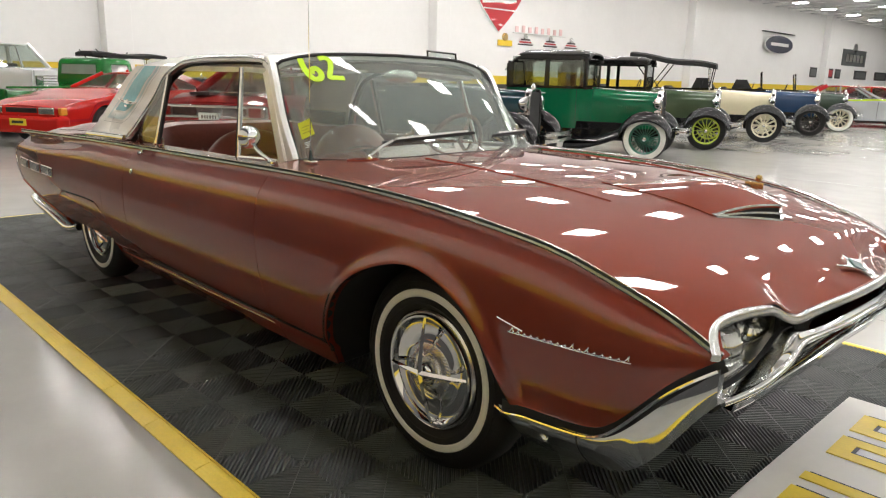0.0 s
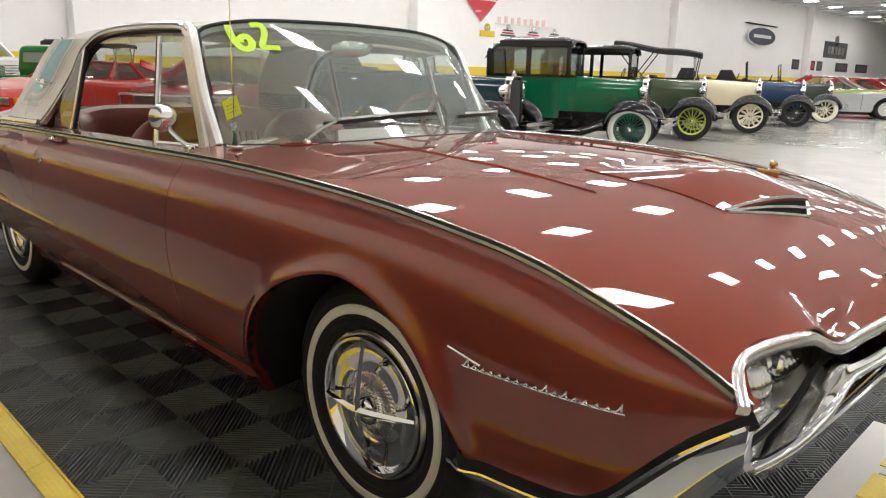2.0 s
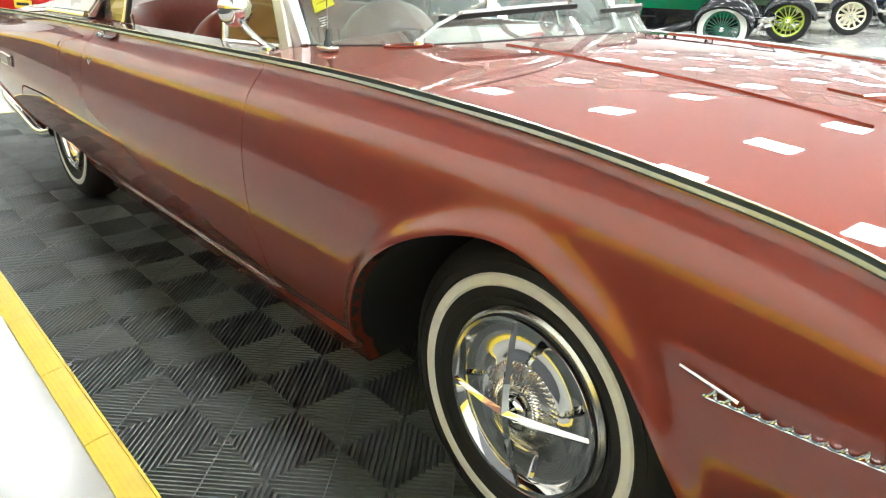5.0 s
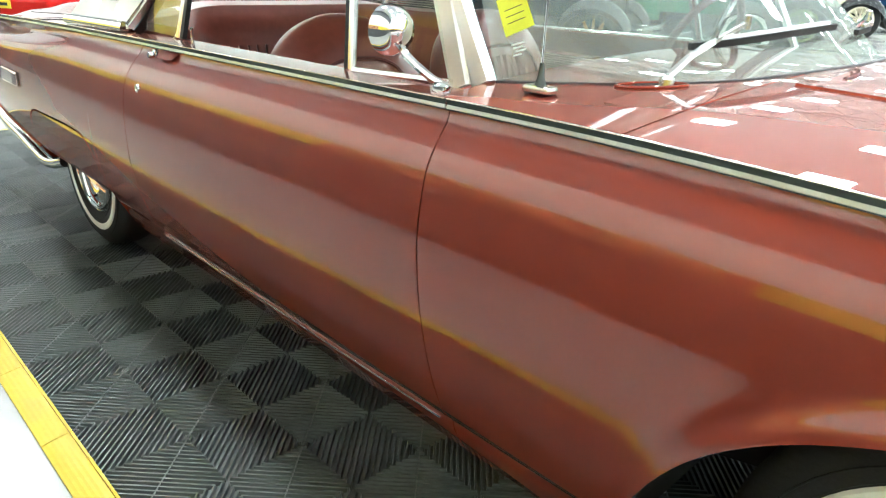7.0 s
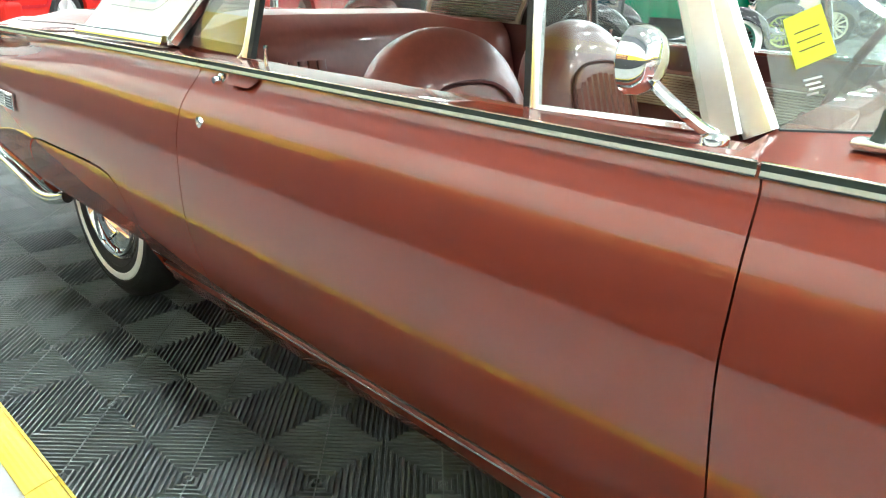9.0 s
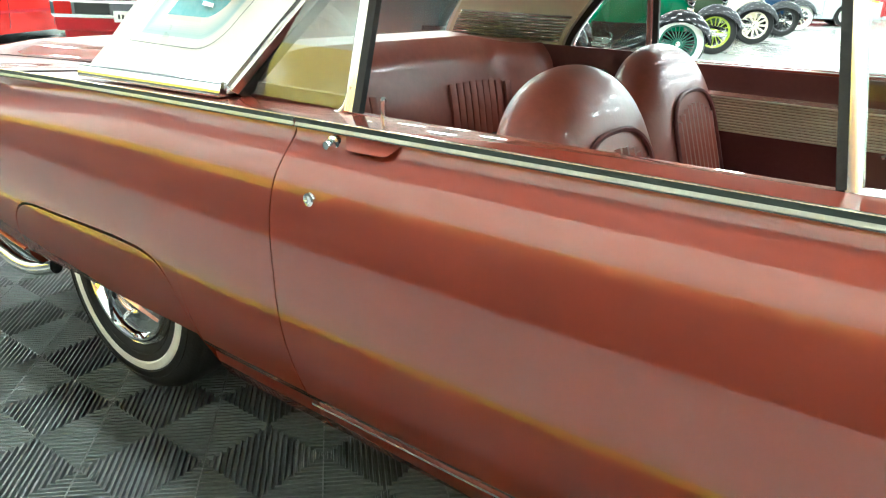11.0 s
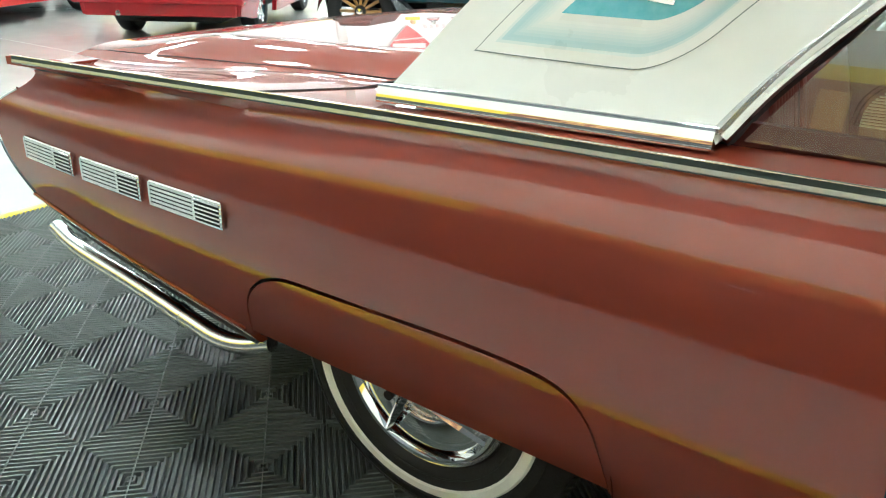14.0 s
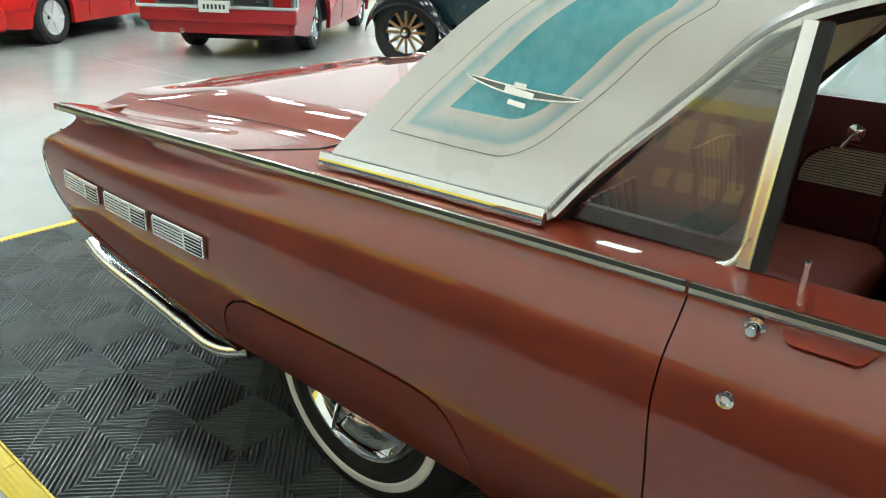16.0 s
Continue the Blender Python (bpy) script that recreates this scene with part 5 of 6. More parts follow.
for y in (-.34, .34):
    made("sun_visor", *solid(*patch(4, 10, lambda u, v: (.36 - .15 * u, y - .19 + .38 * v, 1.255 - .01 * u - .035 * (abs(y - .19 + .38 * v) / .6) ** 2)), (0, 0, -.012)), IVORY, car, "ivory sun visor")

# ---------- show board lying before the car ----------
sb = thing("show_board", "white show board with yellow block letters lying on the tile deck", "sign", at=pose(2.255, 0, 0))
boxed("board", (0, -.82, .001), (.62, .815, .012), PAPERWHITE, sb, .003)
for k in range(6):
    y = -.70 + k * .238
    for dx, m_, dz in ((.012, INK, .0135), (0, YELLOW, .016)):
        bm = bmesh.new()
        box(bm, (.10 + dx, y + dx, .0), (.40 + dx, y + .055 + dx, dz))
        if k != 3:
            box(bm, (.10 + dx, y + .120 + dx, .0), (.40 + dx, y + .175 + dx, dz))
            box(bm, ((.34 if k % 2 else .10) + dx, y + .055 + dx, 0), ((.40 if k % 2 else .16) + dx, y + .120 + dx, dz))
        if k in (2, 4, 5):
            box(bm, ((.10 if k % 2 else .34) + dx, y + .055 + dx, 0), ((.16 if k % 2 else .40) + dx, y + .120 + dx, dz))
        part("letter_block", bm, m_, sb, shade=False)
bm = bmesh.new()
for k in range(14):
    box(bm, (.46, -.70 + k * .098, .0), (.51, -.70 + k * .098 + .06, .0135))
part("small_print", bm, INK, sb, shade=False)

# ---------- other vehicles in the hall ----------
def gloss(name, c, metal=0.0):
    return mat(name, c, 0.07, metal, 0.0, 0.05, 2)


BLACKPAINT = gloss("black_enamel", (.012, .012, .013))
DARKGLASS = glass("car_glass", (.74, .80, .77), .10, .03)
SEATDARK = mat("dark_upholstery", (.03, .025, .022), .7, 0, 0, .2, 20)
CANVAS = mat("black_canvas_top", (.02, .02, .02), .85, 0, 0, .2, 30, .4, 150)


def old_wheel(parent, x, y, r, spokes, rim_m, white=None, count=12, thick=.02):
    """A tall narrow wheel with real spokes; the outer face points away from the car."""
    w = new("wheel")
    w.parent = parent
    w.matrix_local = pose(x, y, r, 0, 0, 0 if y < 0 else 180)
    made("tyre", *lathe([(.05, r * .70), (.062, r * .82), (.045, r * .96), (.015, r), (-.015, r), (-.045, r * .96), (-.062, r * .82), (-.05, r * .70)], 40), TYRE, w)
    if white:
        made("whitewall", *lathe([(-.05, r * .695), (-.064, r * .78), (-.060, r * .88), (-.05, r * .935)], 40), white, w)
    made("rim", *lathe([(.04, r * .70), (.03, r * .62), (-.03, r * .62), (-.055, r * .70)], 40), rim_m, w)
    for k in range(count):
        a = 2 * math.pi * k / count
        c, s = math.cos(a), math.sin(a)
        made("spoke", *sweep([(.05 * c, -.02, .05 * s), (r * .64 * c, -.012, r * .64 * s)], ring(thick * .5, 6), up=(0, 1, 0)), spokes, w)
    made("hub", *lathe([(.05, .06), (-.03, .065), (-.045, .055), (-.06, .04), (-.07, .035), (-.072, 0)], 20), rim_m if white or count < 20 else CHROME, w)
    made("hub_cap", *lathe([(-.07, .036), (-.082, .032), (-.086, 0)], 18), CHROME, w)
    return w


def crown_fender(parent, x, y, r, w, m, front=True, tail=.9, name="front_fender"):
    """A curved mudguard over a wheel, running down behind it to the running board."""
    R = r * 1.24
    pts = []
    d = -1 if front else 1
    for k in range(15):
        a = math.radians(20 + k * 10)
        pts.append((x - d * R * math.cos(a), r + R * math.sin(a)))
    lx, lz = pts[-1]
    for k in range(1, 7):
        q = k / 6
        pts.append((lx + d * tail * q, lz + (.30 - lz) * (1 - (1 - q) ** 2)))
    def f(u, v):
        i = u * (len(pts) - 1)
        k = min(int(i), len(pts) - 2)
        px, pz = (pts[k][0] + (pts[k + 1][0] - pts[k][0]) * (i - k), pts[k][1] + (pts[k + 1][1] - pts[k][1]) * (i - k))
        q = v * 2 - 1
        return (px, y + w * q, pz - .15 * abs(q) ** 2.6)
    return made(name, *solid(*patch(40, 8, f), (0, 0, -.012)), m, parent)


def round_lamp(parent, x, y, z, r=.11):
    l = made("headlamp", *lathe([(-.13, .0), (-.12, .03), (-.06, r * .85), (0, r), (.012, r * 1.03), (.015, r * .92)], 28, "x", (x, y, z)), CHROME, parent, "round chrome headlamp")
    made("lens", *lathe([(.012, r * .93), (.025, r * .5), (.028, 0)], 24, "x", (x, y, z)), LENS, l)


def hood_block(parent, x0, x1, w0, w1, z0, h0, h1, m, louvres=None):
    """Engine cover: round-shouldered, tapering forward from x0 (cowl) to x1 (radiator)."""
    def f(u, v):
        x = x0 + (x1 - x0) * u
        w, h = w0 + (w1 - w0) * u, h0 + (h1 - h0) * u
        a = math.pi * v
        y = -w * math.copysign(abs(math.cos(a)) ** .45, math.cos(a))
        z = z0 + (h - z0) * abs(math.sin(a)) ** .42
        return (x, y, z)
    vs, fs = patch(8, 36, f)
    hd = made("engine_cover", vs, fs, m, parent)
    made("cover_end", [f(1, k / 36) for k in range(37)], [list(range(37))], m, hd)
    if louvres:
        for s in (-1, 1):
            for k in range(louvres):
                x = x0 + (x1 - x0) * (.30 + .5 * k / louvres)
                boxed("louvre", (x, s * (w0 + w1) / 2 - .012, z0 + .08), (x + .012, s * (w0 + w1) / 2 + .012, z0 + (h1 - z0) * .62), m, hd, .003)
    return hd


def vintage(at, name, label, body_m, r=.36, kind="sedan", wheel_m=None, spoke_m=None, white=None, fender_m=BLACKPAINT, spokes=12, thick=.02, hood_m=None, hood_len=1.27, rear=-3.02, glazed=True, roof_m=BLACKPAINT, upper_m=BLACKPAINT, lamps=True, top_up=False, bright=POLISHED, canvas=(1.72, .24)):
    """An upright car of the twenties: front axle at x = 0, facing +x."""
    t = thing(name, label, "car", at=at)
    wb, tr = 2.62, .71
    hood_m = hood_m or body_m
    for x in (0, -wb):
        for y in (-tr, tr):
            old_wheel(t, x, y, r, spoke_m or body_m, wheel_m or body_m, white, spokes, thick)
    for s in (-1, 1):
        crown_fender(t, 0, s * tr, r, .15, fender_m, True)
        crown_fender(t, -wb, s * tr, r, .15, fender_m, False, .45, "rear_fender")
        boxed("running_board", (-2.0, s * (tr + .0) - .14, .28), (-.75, s * tr + .14, .31), fender_m, t, .008)
        boxed("frame_rail", (-3.0, s * .40 - .04, .38), (.45, s * .40 + .04, .50), fender_m, t, .01)
        boxed("splash_apron", (-1.95, s * .57 - .01, .30), (-.22, s * .57 + .01, .60), fender_m, t, .004)
        # bumper irons
        boxed("bumper_iron", (.30, s * .38 - .02, .46), (.62, s * .38 + .02, .50), bright, t, .004)
    for z in (.44, .53):
        made("bumper_bar", *sweep(bezier([(.56, -.78, z), (.64, -.4, z), (.66, 0, z), (.64, .4, z), (.56, .78, z)], 5), [(-.006, -.022), (.006, -.022), (.006, .022), (-.006, .022)]), bright, t)
    made("front_axle", *sweep([(0, -tr, r), (0, 0, r - .06), (0, tr, r)], ring(.03, 8)), fender_m, t)
    hood_block(t, -hood_len + .12, .13, .43, .30, .50, 1.16, 1.10, hood_m, 14 if kind == "sedan" else 0)
    # radiator shell
    def rs(u, v):
        a = math.pi * v
        w, h = .33, 1.135
        return (.10 + .09 * u, -w * math.copysign(abs(math.cos(a)) ** .4, math.cos(a)), .48 + (h - .48) * abs(math.sin(a)) ** .35)
    sh = made("radiator_shell", *solid(*patch(2, 30, rs), (.0, 0, -.012)), bright, t)
    boxed("radiator_core", (.11, -.30, .48), (.165, .30, 1.08), DARK, sh, .01)
    made("radiator_cap", *lathe([(1.13, .03), (1.16, .032), (1.18, .02), (1.20, .012), (1.22, 0)], 16, "z", (.14, 0, 0)), bright, sh)
    if lamps:
        made("lamp_bar", *sweep([(.12, -.60, .80), (.12, 0, .74), (.12, .60, .80)], ring(.016, 8)), bright, t)
        for s in (-1, 1):
            round_lamp(t, .16, s * .43, .92)
    # body tub
    x0, x1 = -hood_len + .12, rear
    sh_ = x0 + .93
    def tub(u, v):
        x = x0 + (x1 - x0) * u
        w = .44 + .22 * smooth(0, .22, u) - .07 * smooth(.82, 1, u)
        z = .48 + .68 * v
        return w * (1 - .06 * (1 - v) ** 2), x, z
    for s in (-1, 1):
        made("body_side", *solid(*patch(24, 10, lambda u, v: (tub(u, v)[1], s * tub(u, v)[0], tub(u, v)[2]), flip=s > 0), (0, -s * .03, 0)), body_m, t)
        made("belt_moulding", *sweep([(tub(u, 1)[1], s * (tub(u, 1)[0] + .006), 1.15) for u in np.linspace(0, 1, 20)], [(-.006, -.02), (.012, -.02), (.012, .02), (-.006, .02)]), upper_m, t)
        for xx in (x0 - .23, x0 - .95):
            made("door_gap", *sweep([(xx, s * (.662), .56), (xx, s * .664, 1.13)], ring(.004, 5), up=(1, 0, 0)), DARK, t)
        made("door_handle", *sweep([(x0 - .86, s * .665, 1.05), (x0 - .86, s * .71, 1.05), (x0 - .75, s * .71, 1.05)], ring(.009, 6)), bright, t)
    boxed("body_back", (x1, -.60, .48), (x1 + .04, .60, 1.16), body_m, t, .015)
    boxed("body_floor", (x1, -.58, .46), (x0, .58, .50), DARK, t, .005)
    boxed("front_bench", (-1.95 + sh_, -.52, .5), (-1.45 + sh_, .52, .86), SEATDARK, t, .06, segs=3)
    boxed("seat_back", (-2.08 + sh_, -.52, .8), (-1.92 + sh_, .52, 1.22), SEATDARK, t, .06, segs=3)
    made("steering_wheel", *sweep([(-1.28 + sh_ + .05 * math.sin(a), .30 + .19 * math.cos(a), 1.16 + .17 * math.sin(a)) for a in np.linspace(0, 2 * math.pi, 24, endpoint=False)], ring(.011, 6), closed=True), BLACK, t)
    wx = x0 - .10
    if kind == "sedan":
        ztop = 1.80
        for s in (-1, 1):
            pm = (wx + x1) / 2
            for xx, w_ in ((wx, .05), (pm + .03, .08), (x1 + .06, .12)) if x1 > -2.7 else ((wx, .05), (pm + .15, .07), (x1 + .5, .08), (x1 + .06, .12)):
                boxed("window_post", (xx - w_ / 2, s * .635 - .02, 1.14), (xx + w_ / 2, s * .635 + .02, ztop - (.10 if xx > x1 + .1 else .27)), upper_m, t, .008)
            boxed("window_head", (x1 + .22, s * .635 - .022, ztop - .20), (wx + .02, s * .635 + .022, ztop - .10), upper_m, t, .01)
            for a, b in ((wx - .03, x1 + .1),) if glazed else ():
                g = boxed("side_glass", (b, s * .635 - .003, 1.16), (a, s * .635 + .003, ztop - .15), DARKGLASS, t, 0)
                g.visible_shadow = False
        boxed("rear_wall", (x1 - .0, -.62, 1.14), (x1 + .05, .62, ztop - .22), upper_m, t, .03)
        for s in (-1, 1):
            boxed("screen_post", (wx - .03, s * .58 - .03, 1.12), (wx + .03, s * .58 + .03, ztop - .1), upper_m, t, .008)
        g = boxed("windscreen", (wx + .01, -.56, 1.16), (wx + .016, .56, ztop - .16), DARKGLASS, t, 0)
        g.visible_shadow = False
        def rf(u, v):
            x = (wx + .07) + (x1 - .03 - wx - .07) * u
            q = 2 * v - 1
            return (x, q * .665 * (1 - .04 * smooth(.8, 1, u)), ztop - .02 - .24 * max(0, (u - .72) / .28) ** 2.4 - .11 * abs(q) ** 4 - .05 * smooth(.12, 0, u))
        made("roof", *solid(*patch(26, 16, rf), (0, 0, -.03)), roof_m, t)
    else:
        # open body: windscreen frame, folding top on bows
        fr = [(wx, -.56, 1.12), (wx - .05, -.56, 1.62), (wx - .05, .56, 1.62), (wx, .56, 1.12)]
        made("windscreen_frame", *sweep(fr, ring(.016, 6), up=(1, 0, 0)), bright if top_up else BLACKPAINT, t)
        g = made("windscreen", [fr[0], fr[1], fr[2], fr[3]], [[0, 1, 2, 3]], DARKGLASS, t)
        g.visible_shadow = False
        if top_up:
            def tp(u, v):
                x = wx + .10 - 1.95 * u
                q = 2 * v - 1
                return (x, q * .66, canvas[0] + canvas[1] * u + .03 * (1 - q * q) - .02 * abs(q) ** 6 + .02 * math.sin(u * 9))
            made("canvas_top", *solid(*patch(20, 12, tp), (0, 0, -.08)), CANVAS, t)
            for s in (-1, 1):
                made("top_bow", *sweep([(-2.6, s * .62, 1.15), (-2.2, s * .63, 1.72)], ring(.014, 6)), BLACK, t)
                made("top_bow", *sweep([(-2.5, s * .62, 1.15), (-3.0, s * .63, 1.78)], ring(.014, 6)), BLACK, t)
                made("top_strut", *sweep([(wx, s * .58, 1.2), (wx + .06, s * .62, 1.68)], ring(.012, 6)), BLACK, t)
        else:
            bm = bmesh.new()
            for k in range(6):
                box(bm, (-3.05 + k * .02, -.60, 1.12 + k * .05), (-2.45 - k * .03, .60, 1.19 + k * .05), .03, 2, pose(0, 0, 0, 0, 0, 0))
            part("folded_top", bm, CANVAS, t)
    return t


GREEN = gloss("dark_green_enamel", (.005, .125, .052))
OLIVE = gloss("olive_green_enamel", (.055, .085, .045))
LIMEWHEEL = mat("lime_green_wheel", (.33, .42, .02), .4, 0, .5, .1, 9)
CREAM = gloss("cream_enamel", (.72, .66, .46))
CREAMWHEEL = mat("cream_wheel", (.72, .66, .48), .4, 0, .4, .1, 9)
NAVY = gloss("dark_blue_enamel", (.018, .045, .10))
TEAL = gloss("dark_teal_enamel", (.010, .035, .045))
WOOD = mat("varnished_wood_spoke", (.36, .20, .07), .4, 0, .5, .2, 20)
GREENWHEEL = mat("green_wheel", (.02, .13, .085), .4, 0, .5, .1, 9)
BLACKWHEEL = mat("black_wheel", (.012, .012, .012), .4, 0, .5, .1, 9)



def parked(hx, hy, turn, lx=0.0, ly=-.71):
    """The pose that puts the local place (lx, ly) at (hx, hy), turned by so many degrees."""
    c, s_ = math.cos(radians(turn)), math.sin(radians(turn))
    return pose(hx - (lx * c - ly * s_), hy - (lx * s_ + ly * c), FZ, 0, 0, turn)


vintage(parked(-3.55, 5.35, 24), "dark_tourer", "dark blue-black open tourer with varnished wooden wheel spokes", TEAL, .37, "open", TYRE, WOOD, None, spokes=12, thick=.035, hood_m=TEAL, bright=STEEL)
vintage(parked(-3.19, 8.34, 24), "green_sedan", "dark green and black upright sedan with whitewall tyres", GREEN, .36, "sedan", GREENWHEEL, GREENWHEEL, WHITEWALL, spokes=24, thick=.014, rear=-2.42, hood_len=1.07)
vintage(parked(-3.63, 11.34, 24), "olive_sedan", "olive green upright car with black roof and lime wheels", OLIVE, .37, "sedan", LIMEWHEEL, LIMEWHEEL, None, spokes=16, thick=.018, glazed=False)
vintage(parked(-3.78, 14.42, 24), "cream_roadster", "cream tourer with black canvas top, black fenders and cream wooden wheels", CREAM, .38, "open", CREAMWHEEL, CREAMWHEEL, None, spokes=12, thick=.04, top_up=True)
vintage(parked(-4.01, 17.89, 24), "blue_roadster", "dark blue roadster with black wheels and fenders", NAVY, .37, "open", BLACKWHEEL, BLACKWHEEL, None, spokes=12, thick=.03)
vintage(parked(-4.28, 20.94, 24), "dark_green_roadster", "dark green roadster with cream whitewall wheels", gloss("deep_green_enamel", (.03, .05, .035)), .37, "open", CREAMWHEEL, CREAMWHEEL, WHITEWALL, spokes=12, thick=.03)
vintage(parked(-17.6, 5.47, 90, -2.1, 0), "covered_tourer", "dark open tourer with black canvas top by the wall", TEAL, .37, "open", BLACKWHEEL, BLACKWHEEL, None, spokes=12, thick=.03, top_up=True, canvas=(1.66, .04))


def alloy_wheel(parent, x, y, r, m, spokes=5, face=.66):
    w = new("wheel")
    w.parent = parent
    w.matrix_local = pose(x, y, r, 0, 0, 0 if y < 0 else 180)
    made("tyre", *lathe([(.10, r * .6), (.10, r * .9), (.07, r), (-.07, r), (-.10, r * .9), (-.10, r * .72), (-.09, r * .66), (.0, r * .6)], 40), TYRE, w)
    made("rim", *lathe([(-.02, .03), (-.05, r * face * .9), (-.085, r * face), (-.095, r * (face + .03)), (-.08, r * (face + .04))], 40), m, w)
    for k in range(spokes):
        a = 2 * math.pi * k / spokes
        made("spoke", *sweep([(.03 * math.cos(a), -.075, .03 * math.sin(a)), (r * face * .95 * math.cos(a), -.082, r * face * .95 * math.sin(a))], [(-.022, -.012), (.022, -.012), (.018, .012), (-.018, .012)], up=(0, 1, 0)), m, w)
    made("hub_cap", *lathe([(-.07, .05), (-.09, .045), (-.095, 0)], 18), m, w)


def modern(at, name, label, paint, top, width, wheels, r, glass_top, wheel_m=STEEL, cab=None, rocker=.22, spokes=5, trim=None, post=.03):
    """A car or pickup built along +x: top line and half width as splines, arches at the wheels, a glazed cab.
    cab = (base rear, top rear, top front, base front, belt height, roof height, half width at roof)."""
    t = thing(name, label, "car", at=at)
    x0, x1 = top[0][0], top[-1][0]
    zt, wd = spl(*top), spl(*width)
    ax, tr = wheels
    def zlow(x):
        z = rocker + .06 * smooth(x0 + .5, x0, x) + .04 * smooth(x1 - .5, x1, x)
        for a in ax:
            d = abs(x - a) / (r * 1.16)
            if d < 1:
                z = max(z, r + r * 1.16 * math.sqrt(1 - d * d) - .01)
        return z
    n = 110
    for s in (-1, 1):
        def side(u, v):
            x = x0 + (x1 - x0) * u
            zb_, ztp = zlow(x), zt(x)
            z = zb_ + (ztp - .03 - zb_) * v
            k = (z - rocker) / (ztp - rocker)
            return (x, s * (wd(x) - .06 * abs(k - .55) ** 2 * 2 - .03 * smooth(.85, 1, k)), z)
        bs_ = made("body_side", *solid(*patch(n, 10, side, flip=s > 0), (0, -s * .05, 0)), paint, t)
        for a in ax:
            hs = [(a + r * 1.2 * math.cos(q), r + r * 1.2 * math.sin(q)) for q in np.linspace(0, math.pi, 16)]
            made("wheel_well", [(x, s * (wd(a) - .05), z) for x, z in hs] + [(x, s * (wd(a) - .34), z) for x, z in hs], [[i, i + 1, i + 17, i + 16] for i in range(15)] + [list(range(16, 32))], DARK, bs_)
        made("door_gap", *sweep([side(.42, v) for v in np.linspace(.1, 1, 8)], ring(.006, 4), up=(1, 0, 0)), DARK, bs_)
        made("door_gap", *sweep([side(.64, v) for v in np.linspace(.1, 1, 8)], ring(.006, 4), up=(1, 0, 0)), DARK, bs_)
        if trim:
            made("side_trim", *sweep([Vector(side(u, .42)) + Vector((0, s * .006, 0)) for u in np.linspace(.02, .98, 30)], [(-.006, -.02), (.008, -.02), (.008, .02), (-.006, .02)]), trim, bs_)
    def lid(u, v):
        x = x0 + (x1 - x0) * u
        q = 2 * v - 1
        return (x, q * (wd(x) - .055), zt(x) - .03 + .035 * (1 - q * q))
    made("body_top", *solid(*patch(40, 12, lid), (0, 0, -.02)), paint, t)
    for xe, nm in ((x0, "tail_panel"), (x1, "nose_panel")):
        boxed(nm, (xe - .03, -wd(xe) + .05, rocker + .05), (xe + .03, wd(xe) - .05, zt(xe) - .02), paint, t, .02)
    boxed("chassis", (x0 + .3, -.55, rocker - .04), (x1 - .3, .55, rocker + .06), DARK, t, .02)
    for a in ax:
        for s in (-1, 1):
            alloy_wheel(t, a, s * tr, r, wheel_m, spokes)
    if cab:
        br, trr, tf, bf_, zb2, zr, wr = cab
        wb2 = wd((br + bf_) / 2) - .07
        made("roof", *solid(*patch(12, 12, lambda u, v: (trr + (tf - trr) * u, (2 * v - 1) * wr, zr - .035 * (2 * v - 1) ** 4 - .02 * (2 * u - 1) ** 2)), (0, 0, -.03)), glass_top, t)
        def bar(a, b, w=.03, m=paint, nm="roof_pillar"):
            made(nm, *sweep([a, b], [(-w, -.02), (w, -.02), (w, .02), (-w, .02)], up=(0, 1, .2)), m, t)
        for s in (-1, 1):
            bar((br, s * wb2, zb2), (trr, s * wr, zr - .03), .07, glass_top)
            bar((bf_, s * wb2, zb2), (tf, s * wr, zr - .03), post)
            mx = (trr + tf) / 2 - .05
            bar((mx, s * wb2, zb2), (mx, s * wr, zr - .03), .025)
            g = made("side_glass", [(br + .05, s * (wb2 - .01), zb2), (bf_ - .03, s * (wb2 - .01), zb2), (tf - .02, s * (wr - .01), zr - .04), (trr + .03, s * (wr - .01), zr - .04)], [[0, 1, 2, 3]], DARKGLASS, t)
            g.visible_shadow = False
        for nm, a, b in (("windscreen", bf_, tf), ("rear_window", br, trr)):
            g = made(nm, [(a, -wb2, zb2), (a, wb2, zb2), (b, wr, zr - .03), (b, -wr, zr - .03)], [[0, 1, 2, 3]], DARKGLASS, t)
            g.visible_shadow = False
        for s in (-1, 1):
            boxed("seat", ((br + bf_) / 2 - .3, s * .36 - .24, rocker + .2), ((br + bf_) / 2 - .12, s * .36 + .24, zb2 + .12), SEATDARK, t, .05)
    return t, zt, wd


REDCAR = gloss("bright_red_paint", (.50, .018, .014))
DEEPRED = gloss("deep_red_paint", (.36, .016, .022))
PICKUPGREEN = gloss("bright_green_paint", (.012, .16, .030))
PICKUPWHITE = gloss("white_truck_paint", (.72, .73, .73))
SILVER = gloss("silver_paint", (.42, .44, .45), .3)
WHITEALLOY = mat("white_alloy", (.72, .72, .70), .35, 0, .4, .05, 9)
AMBER = mat("amber_lens", (.65, .25, .03), .2, 0, .5, .1, 30)
LIMESTRIPE = gloss("lime_stripe", (.40, .58, .02))

